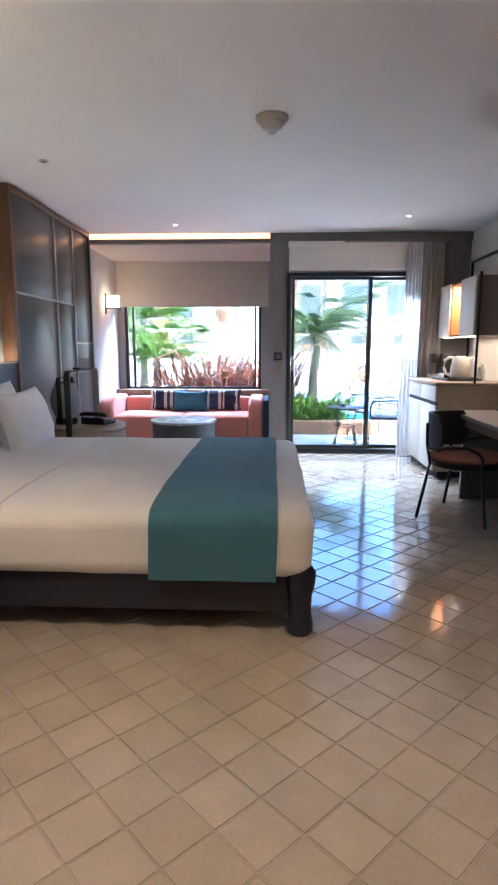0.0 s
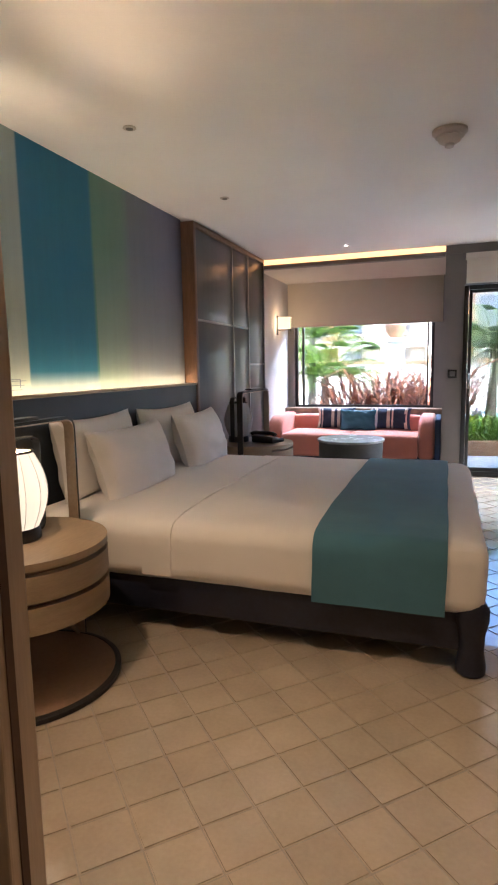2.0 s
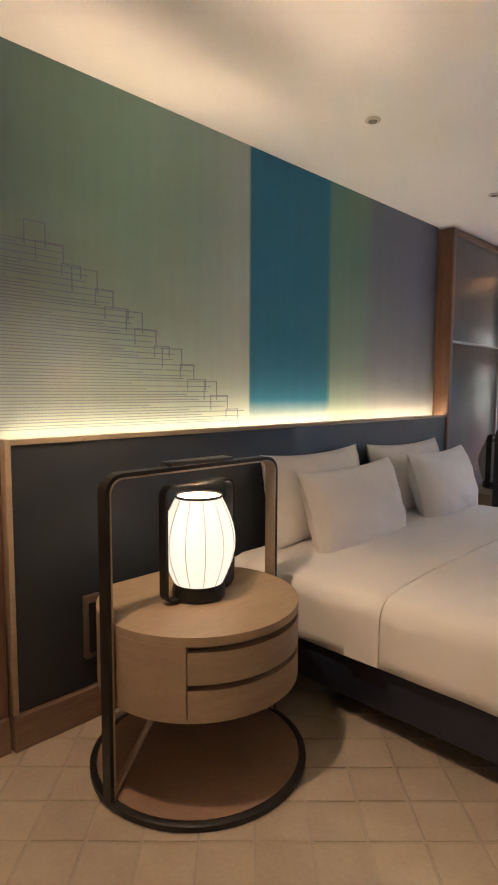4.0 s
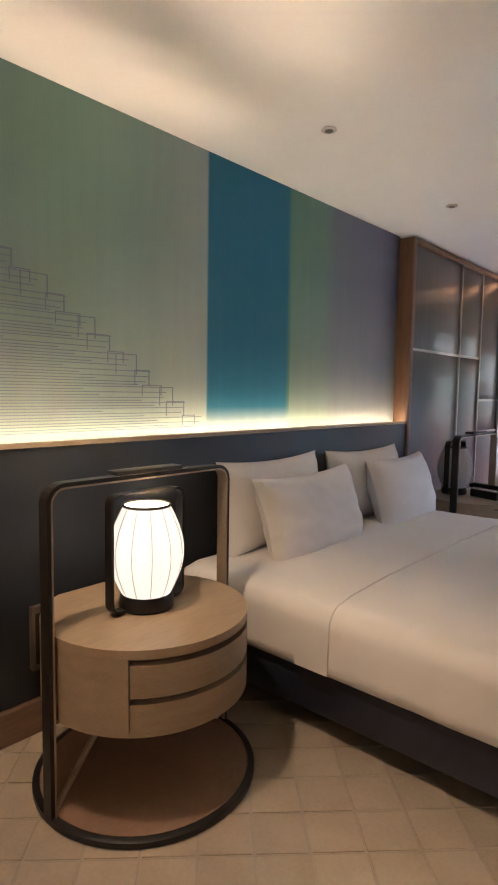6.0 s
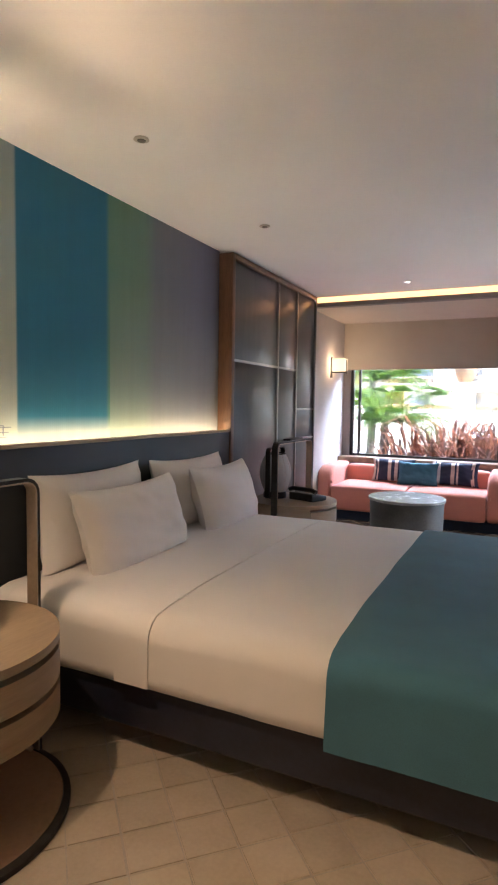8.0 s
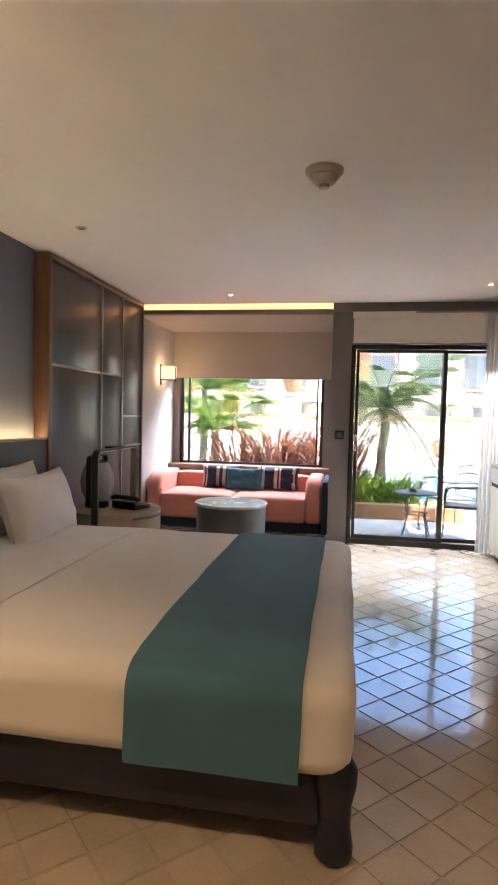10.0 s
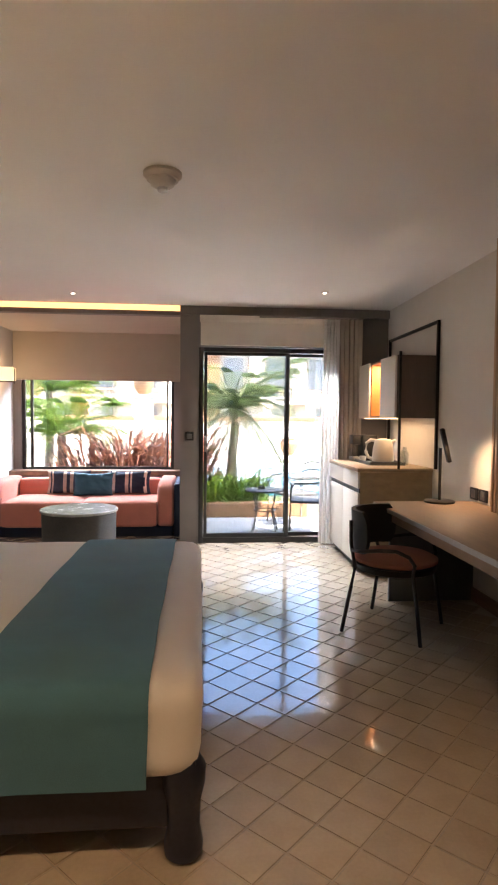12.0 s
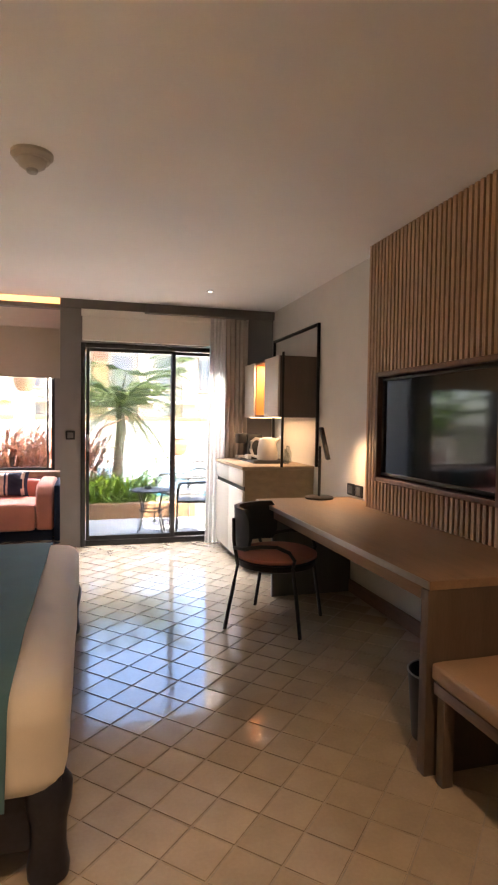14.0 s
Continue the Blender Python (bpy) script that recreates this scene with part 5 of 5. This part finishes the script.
terrace_chair((3.72, 0.62, -0.03), -10)
terrace_chair((3.62, 1.30, -0.03), 20)

# ---- floor tiles, laid diagonally ----
TP = 0.165
tile_bm = bmesh.new()
hp = TP / 2 - 0.0022
box(tile_bm, -hp, hp, -hp, hp, -0.012, 0.0)
bmesh.ops.bevel(tile_bm, geom=[e for e in tile_bm.edges if all(v.co.z > -0.001 for v in e.verts)], offset=0.0035, segments=2, affect="EDGES")
tile_mesh = mesh_of("tile", tile_bm, M_TILE, False)
floor_ob = bpy.data.objects["floor"]
OX, OY = 2.663, -4.214
RT = random.Random(11)
far_bm_v, far_bm_f = [], []
tv_, tf_ = [v.co.copy() for v in tile_mesh.vertices], [list(p.vertices) for p in tile_mesh.polygons]
count = 0
for i in range(-48, 49):
    for j in range(-48, 49):
        x = OX + (i + j + 1) * TP / math.sqrt(2)
        y = OY + (i - j) * TP / math.sqrt(2)
        inside = (0.03 < x < W - 0.02 and BACK + 0.05 < y < 0.0) or (0.03 < x < ALC_X - 0.02 and 0.0 <= y < ALC_Y - 0.03)
        if not inside:
            continue
        m = pose(x, y, RT.uniform(-0.0006, 0.0006), RT.uniform(-0.17, 0.17), RT.uniform(-0.17, 0.17), 45 + 90 * RT.randrange(4) + RT.uniform(-0.3, 0.3))
        if 2.38 < x < 3.9 and -5.3 < y < -1.4 and count < 300:
            t = new("tile", tile_mesh)
            t.parent = floor_ob
            t.matrix_world = m
            count += 1
        else:
            k = len(far_bm_v)
            far_bm_v += [m @ v for v in tv_]
            far_bm_f += [[k + q for q in f] for f in tf_]
me = bpy.data.meshes.new("tile_field")
me.from_pydata(far_bm_v, [], far_bm_f)
M_TILE2 = tile_material()
nt2 = M_TILE2.node_tree
for link in list(nt2.links):
    if link.from_node.bl_idname == "ShaderNodeObjectInfo":
        to = link.to_socket
        nt2.links.remove(link)
        nt2.links.new(nt2.nodes.new("ShaderNodeNewGeometry").outputs["Random Per Island"], to)
me.materials.append(M_TILE2)
field = tagged(new("tile_field", me), "buff glazed clay floor tiles laid diagonally", "", kind="stuff")
field.parent = floor_ob
